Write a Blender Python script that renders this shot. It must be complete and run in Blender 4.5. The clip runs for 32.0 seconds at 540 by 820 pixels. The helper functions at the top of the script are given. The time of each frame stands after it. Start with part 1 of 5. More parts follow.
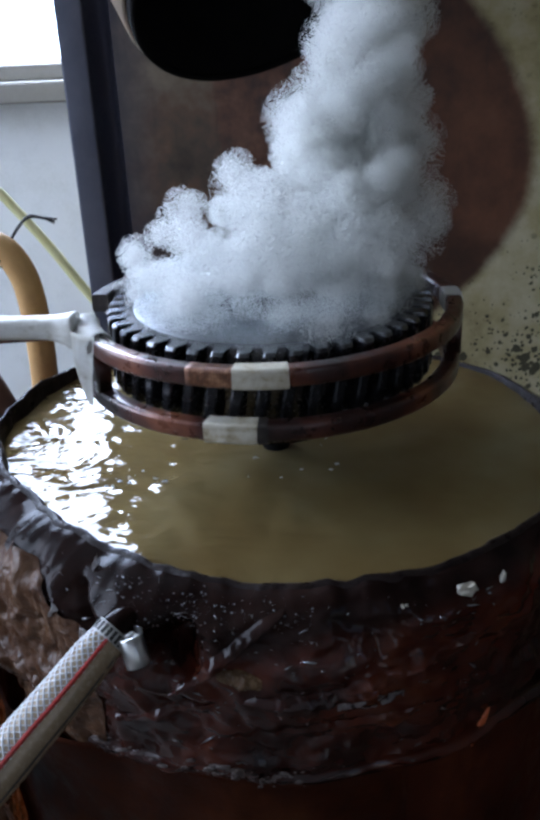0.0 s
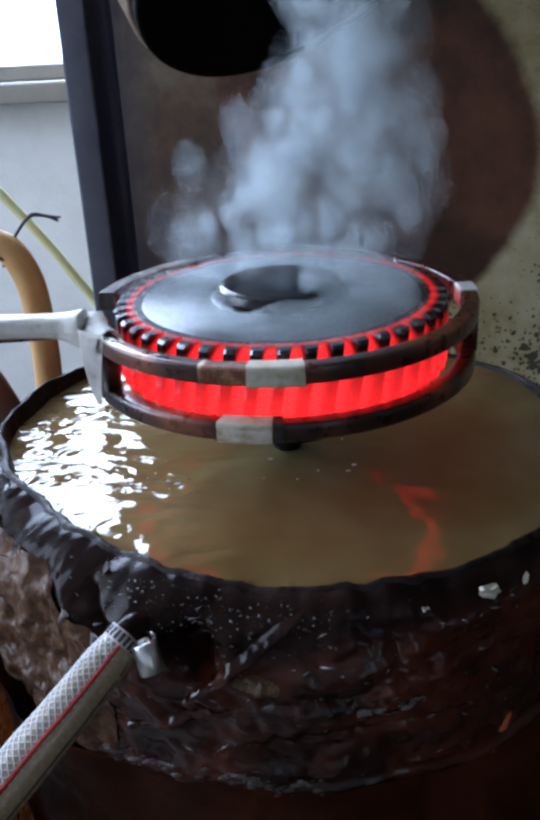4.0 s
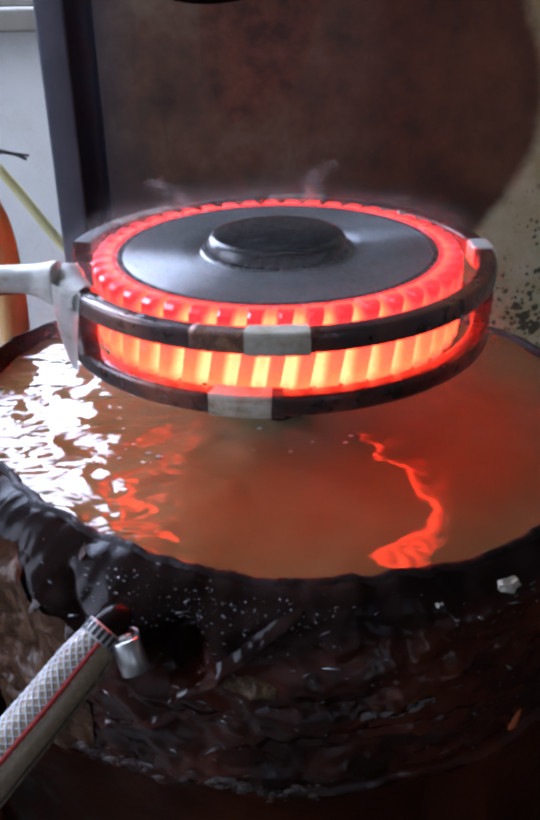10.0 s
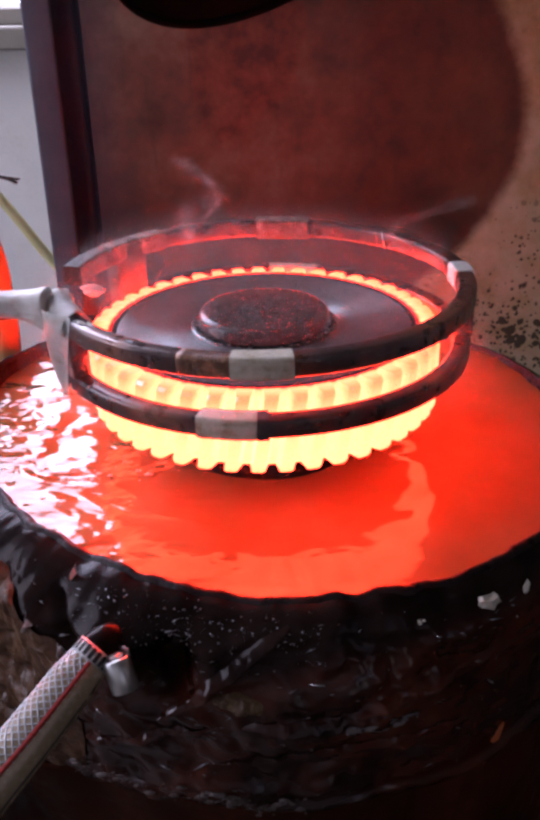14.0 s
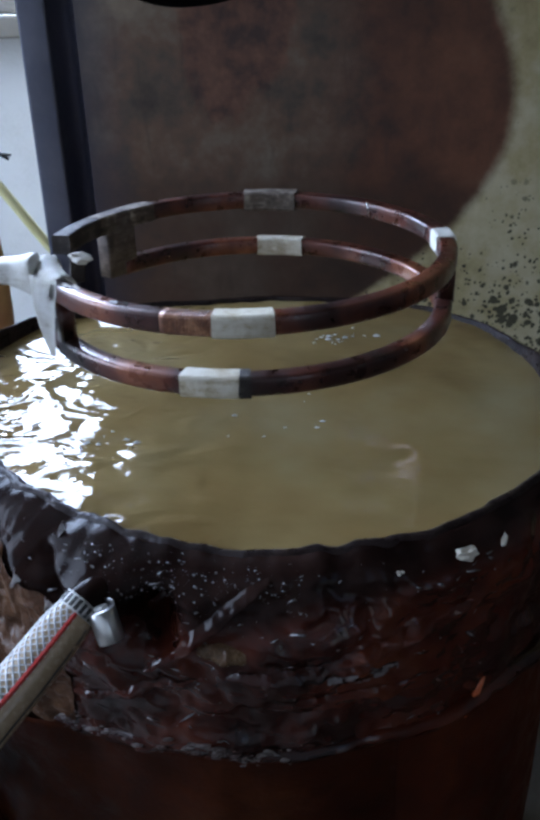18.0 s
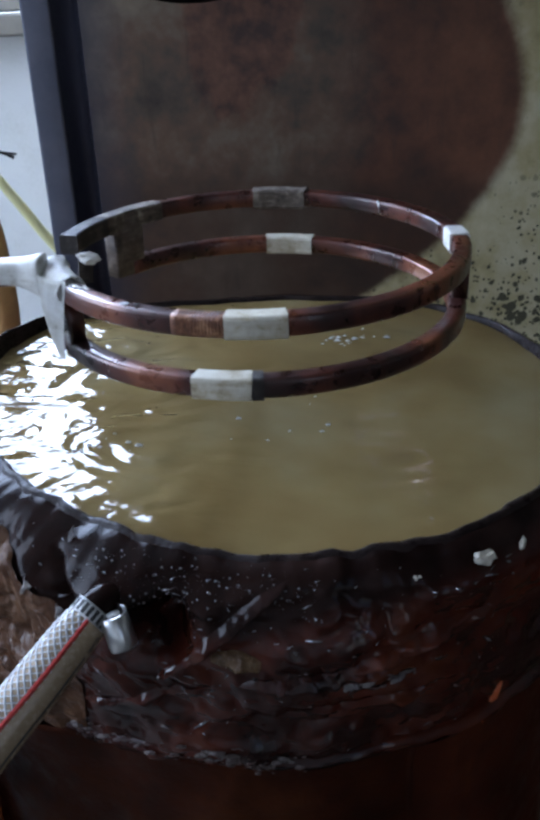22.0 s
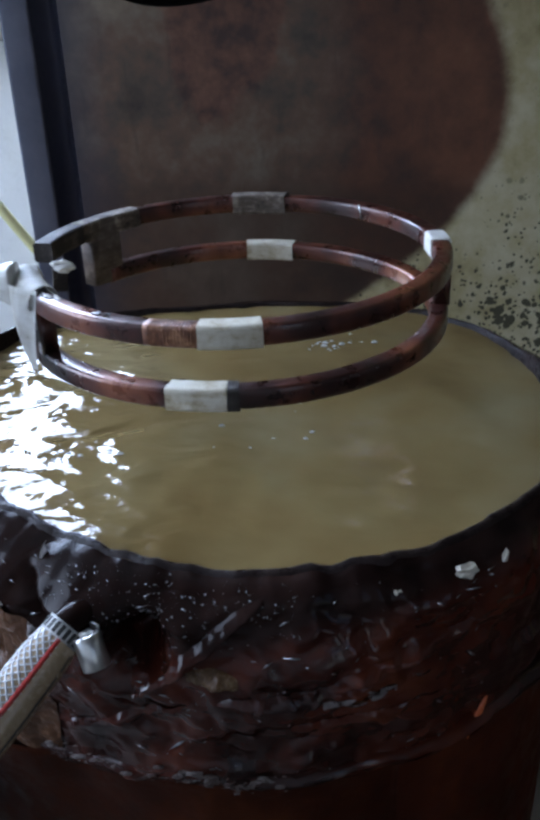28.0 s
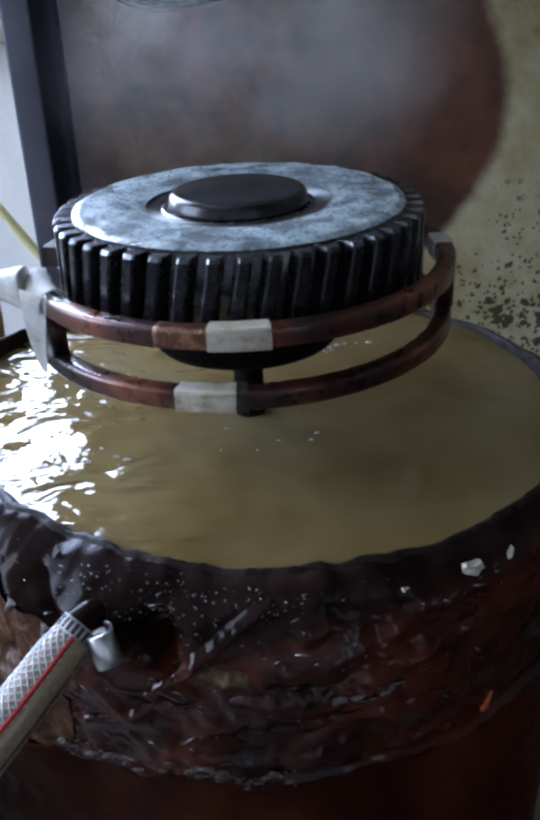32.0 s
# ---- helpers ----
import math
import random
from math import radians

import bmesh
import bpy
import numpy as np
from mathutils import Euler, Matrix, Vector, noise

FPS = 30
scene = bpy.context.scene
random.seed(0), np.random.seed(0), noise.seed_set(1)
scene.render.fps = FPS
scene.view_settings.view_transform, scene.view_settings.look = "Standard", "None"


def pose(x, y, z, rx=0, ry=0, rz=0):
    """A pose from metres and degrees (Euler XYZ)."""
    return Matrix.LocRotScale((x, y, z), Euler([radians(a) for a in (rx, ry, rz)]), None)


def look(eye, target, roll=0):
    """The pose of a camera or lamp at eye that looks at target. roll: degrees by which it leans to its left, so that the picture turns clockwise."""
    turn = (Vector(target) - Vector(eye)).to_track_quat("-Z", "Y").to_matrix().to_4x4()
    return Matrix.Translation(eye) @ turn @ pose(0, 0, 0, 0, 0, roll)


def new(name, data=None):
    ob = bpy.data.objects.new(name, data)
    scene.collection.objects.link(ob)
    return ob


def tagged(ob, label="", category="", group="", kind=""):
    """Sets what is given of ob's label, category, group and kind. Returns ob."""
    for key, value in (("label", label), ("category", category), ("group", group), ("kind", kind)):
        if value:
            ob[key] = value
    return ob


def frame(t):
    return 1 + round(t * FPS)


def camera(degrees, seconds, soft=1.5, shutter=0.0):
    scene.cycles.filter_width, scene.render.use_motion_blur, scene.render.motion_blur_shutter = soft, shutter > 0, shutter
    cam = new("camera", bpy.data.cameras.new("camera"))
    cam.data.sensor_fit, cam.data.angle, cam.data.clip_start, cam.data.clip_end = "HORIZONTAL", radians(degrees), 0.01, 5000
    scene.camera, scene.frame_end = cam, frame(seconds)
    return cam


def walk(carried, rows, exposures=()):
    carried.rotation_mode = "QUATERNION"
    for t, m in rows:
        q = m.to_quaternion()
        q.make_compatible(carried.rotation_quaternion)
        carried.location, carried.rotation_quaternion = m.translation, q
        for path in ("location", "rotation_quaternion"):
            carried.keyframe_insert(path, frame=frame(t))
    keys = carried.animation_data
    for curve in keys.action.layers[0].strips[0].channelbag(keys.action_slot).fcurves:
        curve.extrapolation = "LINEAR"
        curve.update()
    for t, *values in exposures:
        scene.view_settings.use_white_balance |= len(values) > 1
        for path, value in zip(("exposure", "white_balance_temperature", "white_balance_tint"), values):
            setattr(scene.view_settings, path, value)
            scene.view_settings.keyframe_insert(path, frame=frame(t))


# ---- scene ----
cam = camera(33.0, 32.0, soft=4.2)
PATH = [
    (0, (0.034, -0.56, 0.184), (-0.069, 1.258, -0.643), -2.8),
    (0.5, (0.035, -0.559, 0.185), (-0.067, 1.259, -0.643), -2.8),
    (1, (0.035, -0.561, 0.185), (-0.066, 1.257, -0.642), -2.8),
    (1.5, (0.024, -0.565, 0.186), (-0.076, 1.255, -0.636), -3.0),
    (2, (0.022, -0.565, 0.185), (-0.076, 1.255, -0.637), -2.9),
    (2.5, (0.023, -0.559, 0.181), (-0.073, 1.263, -0.639), -3.0),
    (3, (0.023, -0.557, 0.18), (-0.071, 1.265, -0.64), -2.9),
    (3.5, (0.025, -0.556, 0.179), (-0.072, 1.266, -0.639), -3.1),
    (5.5, (0.006, -0.525, 0.172), (-0.07, 1.272, -0.702), -2.4),
    (6, (-0.001, -0.525, 0.174), (-0.054, 1.259, -0.727), -1.7),
    (6.5, (0.004, -0.512, 0.173), (-0.031, 1.265, -0.743), -1.2),
    (7, (0.009, -0.496, 0.164), (-0.016, 1.278, -0.759), -1.0),
    (7.5, (0.004, -0.497, 0.165), (-0.019, 1.276, -0.761), -1.1),
    (8, (0.003, -0.5, 0.167), (-0.019, 1.272, -0.759), -1.0),
    (8.5, (0.002, -0.502, 0.167), (-0.02, 1.27, -0.759), -1.1),
    (9, (0.003, -0.503, 0.168), (-0.018, 1.27, -0.759), -1.1),
    (9.5, (0.003, -0.501, 0.167), (-0.017, 1.27, -0.762), -1.1),
    (10, (0.005, -0.498, 0.166), (-0.015, 1.274, -0.761), -1.1),
    (10.5, (0.005, -0.499, 0.166), (-0.015, 1.273, -0.761), -1.2),
    (11, (0.003, -0.501, 0.166), (-0.014, 1.271, -0.761), -1.2),
    (11.5, (0.004, -0.503, 0.167), (-0.012, 1.268, -0.761), -1.2),
    (12, (0.003, -0.504, 0.169), (-0.01, 1.267, -0.758), -1.3),
    (12.5, (0.005, -0.51, 0.171), (-0.001, 1.27, -0.741), -1.2),
    (13, (0.005, -0.509, 0.177), (-0.001, 1.272, -0.735), -1.2),
    (13.5, (0.006, -0.504, 0.179), (-0.001, 1.276, -0.732), -1.3),
    (14, (0.009, -0.505, 0.177), (0.004, 1.276, -0.733), -1.3),
    (14.5, (0.011, -0.511, 0.176), (0.007, 1.27, -0.734), -1.3),
    (16.5, (0.007, -0.519, 0.169), (0.005, 1.261, -0.742), -1.5),
    (17, (0.01, -0.519, 0.166), (0.008, 1.262, -0.744), -1.6),
    (17.5, (0.016, -0.52, 0.164), (0.015, 1.261, -0.745), -1.6),
    (18, (0.019, -0.522, 0.164), (0.007, 1.255, -0.752), -1.7),
    (18.5, (0.021, -0.519, 0.161), (-0.005, 1.255, -0.763), -1.8),
    (19, (0.022, -0.518, 0.16), (-0.003, 1.254, -0.765), -1.9),
    (19.5, (0.022, -0.518, 0.158), (-0.002, 1.256, -0.767), -1.8),
    (20, (0.022, -0.518, 0.159), (-0.002, 1.255, -0.766), -1.9),
    (20.5, (0.022, -0.518, 0.16), (-0.001, 1.255, -0.764), -1.9),
    (21, (0.024, -0.517, 0.16), (0.002, 1.257, -0.763), -1.9),
    (21.5, (0.022, -0.517, 0.159), (0.001, 1.257, -0.764), -2.0),
    (22, (0.014, -0.514, 0.163), (-0.005, 1.26, -0.759), -2.1),
    (22.5, (0.013, -0.509, 0.163), (-0.002, 1.266, -0.759), -2.0),
    (23, (0.016, -0.503, 0.163), (-0.001, 1.272, -0.759), -2.0),
    (23.5, (0.018, -0.5, 0.161), (0.002, 1.276, -0.76), -2.1),
    (24, (0.021, -0.501, 0.161), (0.006, 1.275, -0.759), -2.1),
    (24.5, (0.022, -0.499, 0.161), (0.007, 1.277, -0.758), -2.1),
    (25, (0.019, -0.499, 0.161), (0.007, 1.277, -0.758), -2.2),
    (25.5, (0.021, -0.498, 0.16), (0.009, 1.279, -0.758), -2.2),
    (27.5, (0.024, -0.497, 0.158), (0.015, 1.28, -0.758), -2.3),
    (28, (0.023, -0.503, 0.161), (0.016, 1.275, -0.755), -2.4),
    (28.5, (0.022, -0.509, 0.159), (0.016, 1.269, -0.756), -2.4),
    (29, (0.019, -0.518, 0.162), (0.015, 1.26, -0.754), -2.4),
    (29.5, (0.017, -0.516, 0.164), (0.013, 1.261, -0.753), -2.5),
    (30, (0.017, -0.512, 0.162), (0.015, 1.266, -0.754), -2.5),
    (30.5, (0.019, -0.514, 0.163), (0.018, 1.265, -0.752), -2.5),
    (31, (0.019, -0.513, 0.165), (0.018, 1.265, -0.752), -2.6),
    (31.5, (0.017, -0.51, 0.164), (0.018, 1.269, -0.752), -2.6),
    (32, (0.017, -0.509, 0.165), (0.019, 1.269, -0.752), -2.6),
]
walk(cam, [(t, look(eye, target, roll)) for t, eye, target, roll in PATH],
     [(0, 0.0, 6330, 19), (3.5, 0.02, 6330, 18), (6, -0.03, 6230, 17), (9, -0.1, 6220, 19), (11, -0.26, 6700, 32), (13, -0.44, 7100, 44), (14, -0.60, 7100, 43), (14.5, -0.60, 7100, 43), (17, 0.1, 6060, 18), (29, 0.12, 6060, 18), (32, 0.22, 6180, 21)])
# ---- world, sun, daylight, exposure ----
scene.view_settings.exposure = 0.0
world = bpy.data.worlds.new("world")
scene.world = world
world.use_nodes = True
wn = world.node_tree.nodes
sky = wn.new("ShaderNodeTexSky")
sky.sky_type = "NISHITA"
sky.sun_disc = False
sky.sun_elevation, sky.sun_rotation = radians(42), radians(-60)
wn["Background"].inputs["Strength"].default_value = 0.12
world.node_tree.links.new(sky.outputs[0], wn["Background"].inputs["Color"])

sun_data = bpy.data.lights.new("sun", "SUN")
sun_data.energy, sun_data.angle, sun_data.color = 1.2, radians(10), (1.0, 0.96, 0.9)
sun = new("sun", sun_data)
sun.matrix_basis = look((-2.6, 1.5, 2.9), (0, 0, 0))


def area(name, eye, target, w, h, power, colour):
    d = bpy.data.lights.new(name, "AREA")
    d.shape, d.size, d.size_y, d.energy, d.color = "RECTANGLE", w, h, power, colour
    o = new(name, d)
    o.matrix_basis = look(eye, target)
    return o


# daylight in the window over the ledge
area("window_daylight", (-0.98, 1.19, 0.85), (-0.98, 0.0, 0.85), 1.5, 1.48, 100, (0.60, 0.77, 1.0))
# added fill lamps in unseen openings, at the side and behind the camera
area("side_fill", (-1.99, -0.1, 0.75), (0, -0.1, 0.75), 1.15, 1.45, 47, (0.66, 0.82, 1.0))
area("front_fill", (1.15, -2.39, 0.42), (1.15, 0, 0.42), 0.55, 2.0, 1.1, (0.72, 0.86, 1.0))

# ---- materials ----
def mat(name):
    m = bpy.data.materials.new(name)
    m.use_nodes = True
    nt = m.node_tree
    return m, nt, nt.nodes["Principled BSDF"]


def node(nt, kind, **kw):
    n = nt.nodes.new(kind)
    for k, v in kw.items():
        n.inputs[k].default_value = v
    return n


def noise_tex(nt, scale, detail=4.0, rough=0.55, vec=None):
    n = node(nt, "ShaderNodeTexNoise", Scale=scale, Detail=detail, Roughness=rough)
    if vec:
        nt.links.new(vec, n.inputs["Vector"])
    return n.outputs["Fac"]


def ramp(nt, fac, stops):
    r = nt.nodes.new("ShaderNodeValToRGB")
    e = r.color_ramp.elements
    while len(e) < len(stops):
        e.new(0.5)
    for el, (p, c) in zip(e, stops):
        el.position, el.color = p, (*c, 1) if len(c) == 3 else c
    nt.links.new(fac, r.inputs["Fac"])
    return r.outputs["Color"]


def maths(nt, op, a, b=None, clamp=False):
    n = nt.nodes.new("ShaderNodeMath")
    n.operation, n.use_clamp = op, clamp
    for i, v in enumerate((a, b)):
        if v is None:
            continue
        if isinstance(v, (int, float)):
            n.inputs[i].default_value = v
        else:
            nt.links.new(v, n.inputs[i])
    return n.outputs[0]


def mix(nt, fac, a, b):
    n = nt.nodes.new("ShaderNodeMix")
    n.data_type = "RGBA"
    for i, v in ((0, fac), (6, a), (7, b)):
        if isinstance(v, (int, float)):
            n.inputs[i].default_value = v
        elif isinstance(v, tuple):
            n.inputs[i].default_value = (*v, 1)
        else:
            nt.links.new(v, n.inputs[i])
    return n.outputs[2]


def span(nt, v, lo, hi, a=0.0, b=1.0):
    n = nt.nodes.new("ShaderNodeMapRange")
    n.interpolation_type = "SMOOTHSTEP"
    nt.links.new(v, n.inputs["Value"])
    for k, x in (("From Min", lo), ("From Max", hi), ("To Min", a), ("To Max", b)):
        n.inputs[k].default_value = x
    return n.outputs["Result"]


def relief(nt, bsdf, height, strength, dist=0.001):
    b = node(nt, "ShaderNodeBump", Strength=strength, Distance=dist)
    nt.links.new(height, b.inputs["Height"])
    nt.links.new(b.outputs[0], bsdf.inputs["Normal"])


def coords(nt, kind="Object", ob=None):
    n = nt.nodes.new("ShaderNodeTexCoord")
    n.object = ob
    return n.outputs[kind]


def xyz(nt, vec):
    n = nt.nodes.new("ShaderNodeSeparateXYZ")
    nt.links.new(vec, n.inputs[0])
    return n.outputs


def worn(name, stops, scale=40, fine=300, rough=(0.4, 0.7), metal=0.0, bump=0.4, dist=0.0008, detail=6.0, spec=0.5):
    """A surface whose colour, gloss and relief vary at two scales."""
    m, nt, b = mat(name)
    v = coords(nt)
    big, small = noise_tex(nt, scale, detail, 0.6, v), noise_tex(nt, fine, 3.0, 0.6, v)
    f = maths(nt, "ADD", maths(nt, "MULTIPLY", big, 0.75), maths(nt, "MULTIPLY", small, 0.25))
    nt.links.new(ramp(nt, f, stops), b.inputs["Base Color"])
    nt.links.new(span(nt, small, 0.3, 0.7, *rough), b.inputs["Roughness"])
    b.inputs["Metallic"].default_value = metal
    b.inputs["Specular IOR Level"].default_value = spec
    relief(nt, b, f, bump, dist)
    return m


M = {}
M["plaster"] = worn("whitewashed_plaster", [(0.25, (0.66, 0.67, 0.64)), (0.5, (0.80, 0.81, 0.80)), (0.75, (0.84, 0.85, 0.84))], 9, 160, (0.7, 0.9))
M["dim_plaster"] = worn("grey_plaster", [(0.3, (0.20, 0.19, 0.17)), (0.7, (0.32, 0.30, 0.27))], 6, 120, (0.7, 0.9))
M["concrete"] = worn("oily_concrete", [(0.3, (0.05, 0.045, 0.04)), (0.7, (0.14, 0.13, 0.11))], 7, 90, (0.5, 0.8))
def tape_mat(name, stops):
    """Woven tape: a fine weave, creases and brown stains."""
    m, nt, b = mat(name)
    v = coords(nt)
    a, c, d = noise_tex(nt, 85, 5, 0.65, v), noise_tex(nt, 260, 4, 0.7, v), noise_tex(nt, 1400, 2, 0.5, v)
    st = node(nt, "ShaderNodeMapping", Scale=(1.0, 1.0, 7.0))
    nt.links.new(v, st.inputs["Vector"])
    crease = noise_tex(nt, 40, 4, 0.7, st.outputs[0])
    f = maths(nt, "ADD", maths(nt, "MULTIPLY", a, 0.55), maths(nt, "ADD", maths(nt, "MULTIPLY", crease, 0.3), maths(nt, "MULTIPLY", c, 0.15)))
    nt.links.new(ramp(nt, f, stops), b.inputs["Base Color"])
    b.inputs["Roughness"].default_value = 0.6
    b.inputs["Specular IOR Level"].default_value = 0.3
    relief(nt, b, maths(nt, "ADD", maths(nt, "ADD", crease, maths(nt, "MULTIPLY", a, 0.6)), maths(nt, "MULTIPLY", d, 0.12)), 0.8, 0.0011)
    return m


M["tape"] = tape_mat("glass_cloth_tape", [(0.36, (0.16, 0.11, 0.06)), (0.43, (0.44, 0.37, 0.25)), (0.52, (0.58, 0.53, 0.42)), (0.68, (0.70, 0.67, 0.58))])
M["old_tape"] = tape_mat("scorched_tape", [(0.38, (0.03, 0.022, 0.017)), (0.5, (0.11, 0.085, 0.065)), (0.58, (0.26, 0.22, 0.18)), (0.7, (0.48, 0.44, 0.39))])
M["dark_tape"] = tape_mat("blackened_tape", [(0.38, (0.012, 0.010, 0.010)), (0.52, (0.035, 0.028, 0.024)), (0.68, (0.12, 0.10, 0.085))])
M["smoked_tape"] = tape_mat("smoke_browned_tape", [(0.36, (0.030, 0.020, 0.016)), (0.5, (0.095, 0.070, 0.055)), (0.66, (0.20, 0.16, 0.125))])
M["white_tape"] = tape_mat("white_tape", [(0.34, (0.40, 0.36, 0.29)), (0.44, (0.62, 0.60, 0.54)), (0.6, (0.76, 0.75, 0.72))])
M["black"] = worn("black_rubber", [(0.3, (0.012, 0.012, 0.012)), (0.7, (0.04, 0.038, 0.036))], 60, 500, (0.4, 0.7))
M["orange_pipe"] = worn("tan_hose_rubber", [(0.25, (0.50, 0.27, 0.09)), (0.7, (0.72, 0.43, 0.17))], 25, 300, (0.5, 0.75))
M["yellow"] = worn("yellow_sleeve", [(0.3, (0.56, 0.52, 0.22)), (0.7, (0.72, 0.68, 0.36))], 30, 300, (0.5, 0.7))
M["steel_bright"] = worn("zinc_steel", [(0.3, (0.45, 0.45, 0.44)), (0.7, (0.68, 0.68, 0.66))], 120, 900, (0.18, 0.4), 1.0, 0.3, 0.0002)
M["chip"] = worn("pale_lime_flake", [(0.3, (0.52, 0.47, 0.38)), (0.7, (0.72, 0.68, 0.58))], 120, 700, (0.6, 0.8))
M["duct"] = worn("smoky_tin_paint", [(0.3, (0.36, 0.27, 0.20)), (0.7, (0.60, 0.49, 0.39))], 14, 200, (0.4, 0.65))
# flat near-black for the duct inside and the parts under the gear
M["dull_black"] = worn("dull_black", [(0.3, (0.004, 0.0035, 0.0035)), (0.7, (0.010, 0.009, 0.009))], 30, 200, (0.8, 0.95), spec=0.08)


def copper():
    m, nt, b = mat("lacquered_copper")
    v = coords(nt)
    big, small = noise_tex(nt, 17, 3, 0.5, v), noise_tex(nt, 120, 4, 0.6, v)
    f = maths(nt, "ADD", maths(nt, "MULTIPLY", big, 0.85), maths(nt, "MULTIPLY", small, 0.15))
    nt.links.new(ramp(nt, f, [(0.35, (0.014, 0.007, 0.006)), (0.44, (0.048, 0.013, 0.009)), (0.51, (0.105, 0.027, 0.014)), (0.58, (0.20, 0.060, 0.026)), (0.68, (0.40, 0.17, 0.08))]), b.inputs["Base Color"])
    b.inputs["Metallic"].default_value = 0.32
    nt.links.new(span(nt, small, 0.3, 0.7, 0.22, 0.5), b.inputs["Roughness"])
    b.inputs["Coat Weight"].default_value = 0.5
    b.inputs["Coat Roughness"].default_value = 0.1
    relief(nt, b, small, 0.25, 0.0005)
    return m


M["copper"] = copper()


def stained_wall():
    """Cream mouldy wall with a wide rust-brown stain behind the barrel."""
    m, nt, b = mat("rust_stained_wall")
    v = coords(nt)
    p = xyz(nt, v)
    a, c, d = noise_tex(nt, 5.0, 5, 0.55, v), noise_tex(nt, 34, 5, 0.62, v), noise_tex(nt, 240, 3, 0.6, v)
    f = maths(nt, "ADD", maths(nt, "MULTIPLY", a, 0.68), maths(nt, "MULTIPLY", c, 0.32))
    grey = ramp(nt, f, [(0.32, (0.022, 0.015, 0.011)), (0.42, (0.070, 0.047, 0.031)), (0.47, (0.108, 0.060, 0.035)), (0.53, (0.135, 0.099, 0.066)), (0.60, (0.185, 0.142, 0.098)), (0.70, (0.25, 0.20, 0.145))])
    red = ramp(nt, f, [(0.34, (0.018, 0.010, 0.008)), (0.43, (0.052, 0.024, 0.015)), (0.51, (0.100, 0.037, 0.018)), (0.60, (0.160, 0.060, 0.028)), (0.70, (0.20, 0.098, 0.052))])
    side = maths(nt, "ADD", p[0], maths(nt, "MULTIPLY", maths(nt, "SUBTRACT", a, 0.5), 0.35))
    rust = mix(nt, span(nt, side, 0.04, 0.125), grey, red)
    # the stain bulges to its right edge and draws in again above and below
    up, down = maths(nt, "MAXIMUM", p[2], 0.0), maths(nt, "MINIMUM", p[2], 0.0)
    bulge = maths(nt, "ADD", maths(nt, "MULTIPLY", maths(nt, "MULTIPLY", up, up), 2.5), maths(nt, "MULTIPLY", maths(nt, "MULTIPLY", down, down), 4.1))
    edge = maths(nt, "ADD", maths(nt, "ADD", p[0], bulge), maths(nt, "MULTIPLY", maths(nt, "SUBTRACT", c, 0.5), 0.012))
    stain = span(nt, edge, 0.262, 0.284, 1.0, 0.0)
    base = ramp(nt, maths(nt, "ADD", maths(nt, "MULTIPLY", a, 0.5), maths(nt, "MULTIPLY", c, 0.5)),
                [(0.34, (0.27, 0.20, 0.085)), (0.48, (0.47, 0.39, 0.20)), (0.62, (0.60, 0.53, 0.34))])
    # mould: small round specks that crowd together low on the wall
    low = span(nt, p[2], -0.10, -0.235)
    crowd = maths(nt, "ADD", maths(nt, "MULTIPLY", low, 0.22), maths(nt, "MULTIPLY", maths(nt, "SUBTRACT", noise_tex(nt, 26, 2, 0.5, v), 0.5), 0.80))
    fuzzy = nt.nodes.new("ShaderNodeMix")
    fuzzy.data_type = "VECTOR"
    fuzzy.inputs[0].default_value = 0.006
    wob = node(nt, "ShaderNodeTexNoise", Scale=90.0, Detail=2.0)
    nt.links.new(v, wob.inputs["Vector"])
    nt.links.new(v, fuzzy.inputs[4])
    nt.links.new(wob.outputs["Color"], fuzzy.inputs[5])
    specks = []
    for scale in (70.0, 150.0):
        vor = node(nt, "ShaderNodeTexVoronoi", Scale=scale)
        nt.links.new(fuzzy.outputs[1], vor.inputs["Vector"])
        specks.append(span(nt, maths(nt, "SUBTRACT", vor.outputs["Distance"], crowd), 0.17, 0.07))
    spot = maths(nt, "MULTIPLY", maths(nt, "MAXIMUM", specks[0], specks[1]), span(nt, p[2], -0.04, -0.14, 0.25, 0.95))
    cream = mix(nt, spot, base, (0.06, 0.055, 0.030))
    # a flake of darker rust with a hard lower edge
    px = maths(nt, "MULTIPLY", maths(nt, "ADD", p[0], 0.018), 15.0)
    pz = maths(nt, "MULTIPLY", maths(nt, "SUBTRACT", p[2], 0.115), 9.5)
    far = maths(nt, "ADD", maths(nt, "MULTIPLY", px, px), maths(nt, "MULTIPLY", pz, pz))
    far = maths(nt, "ADD", far, maths(nt, "MULTIPLY", maths(nt, "SUBTRACT", noise_tex(nt, 18, 4, 0.6, v), 0.5), 3.2))
    rust = mix(nt, span(nt, far, 1.15, 0.75, 0.0, 0.8), rust, ramp(nt, c, [(0.36, (0.040, 0.016, 0.011)), (0.5, (0.095, 0.036, 0.020)), (0.66, (0.16, 0.070, 0.038))]))
    # soft shade over the foot of the stain, put into its colour
    foot = maths(nt, "ADD", p[2], maths(nt, "MULTIPLY", maths(nt, "SUBTRACT", a, 0.5), 0.12))
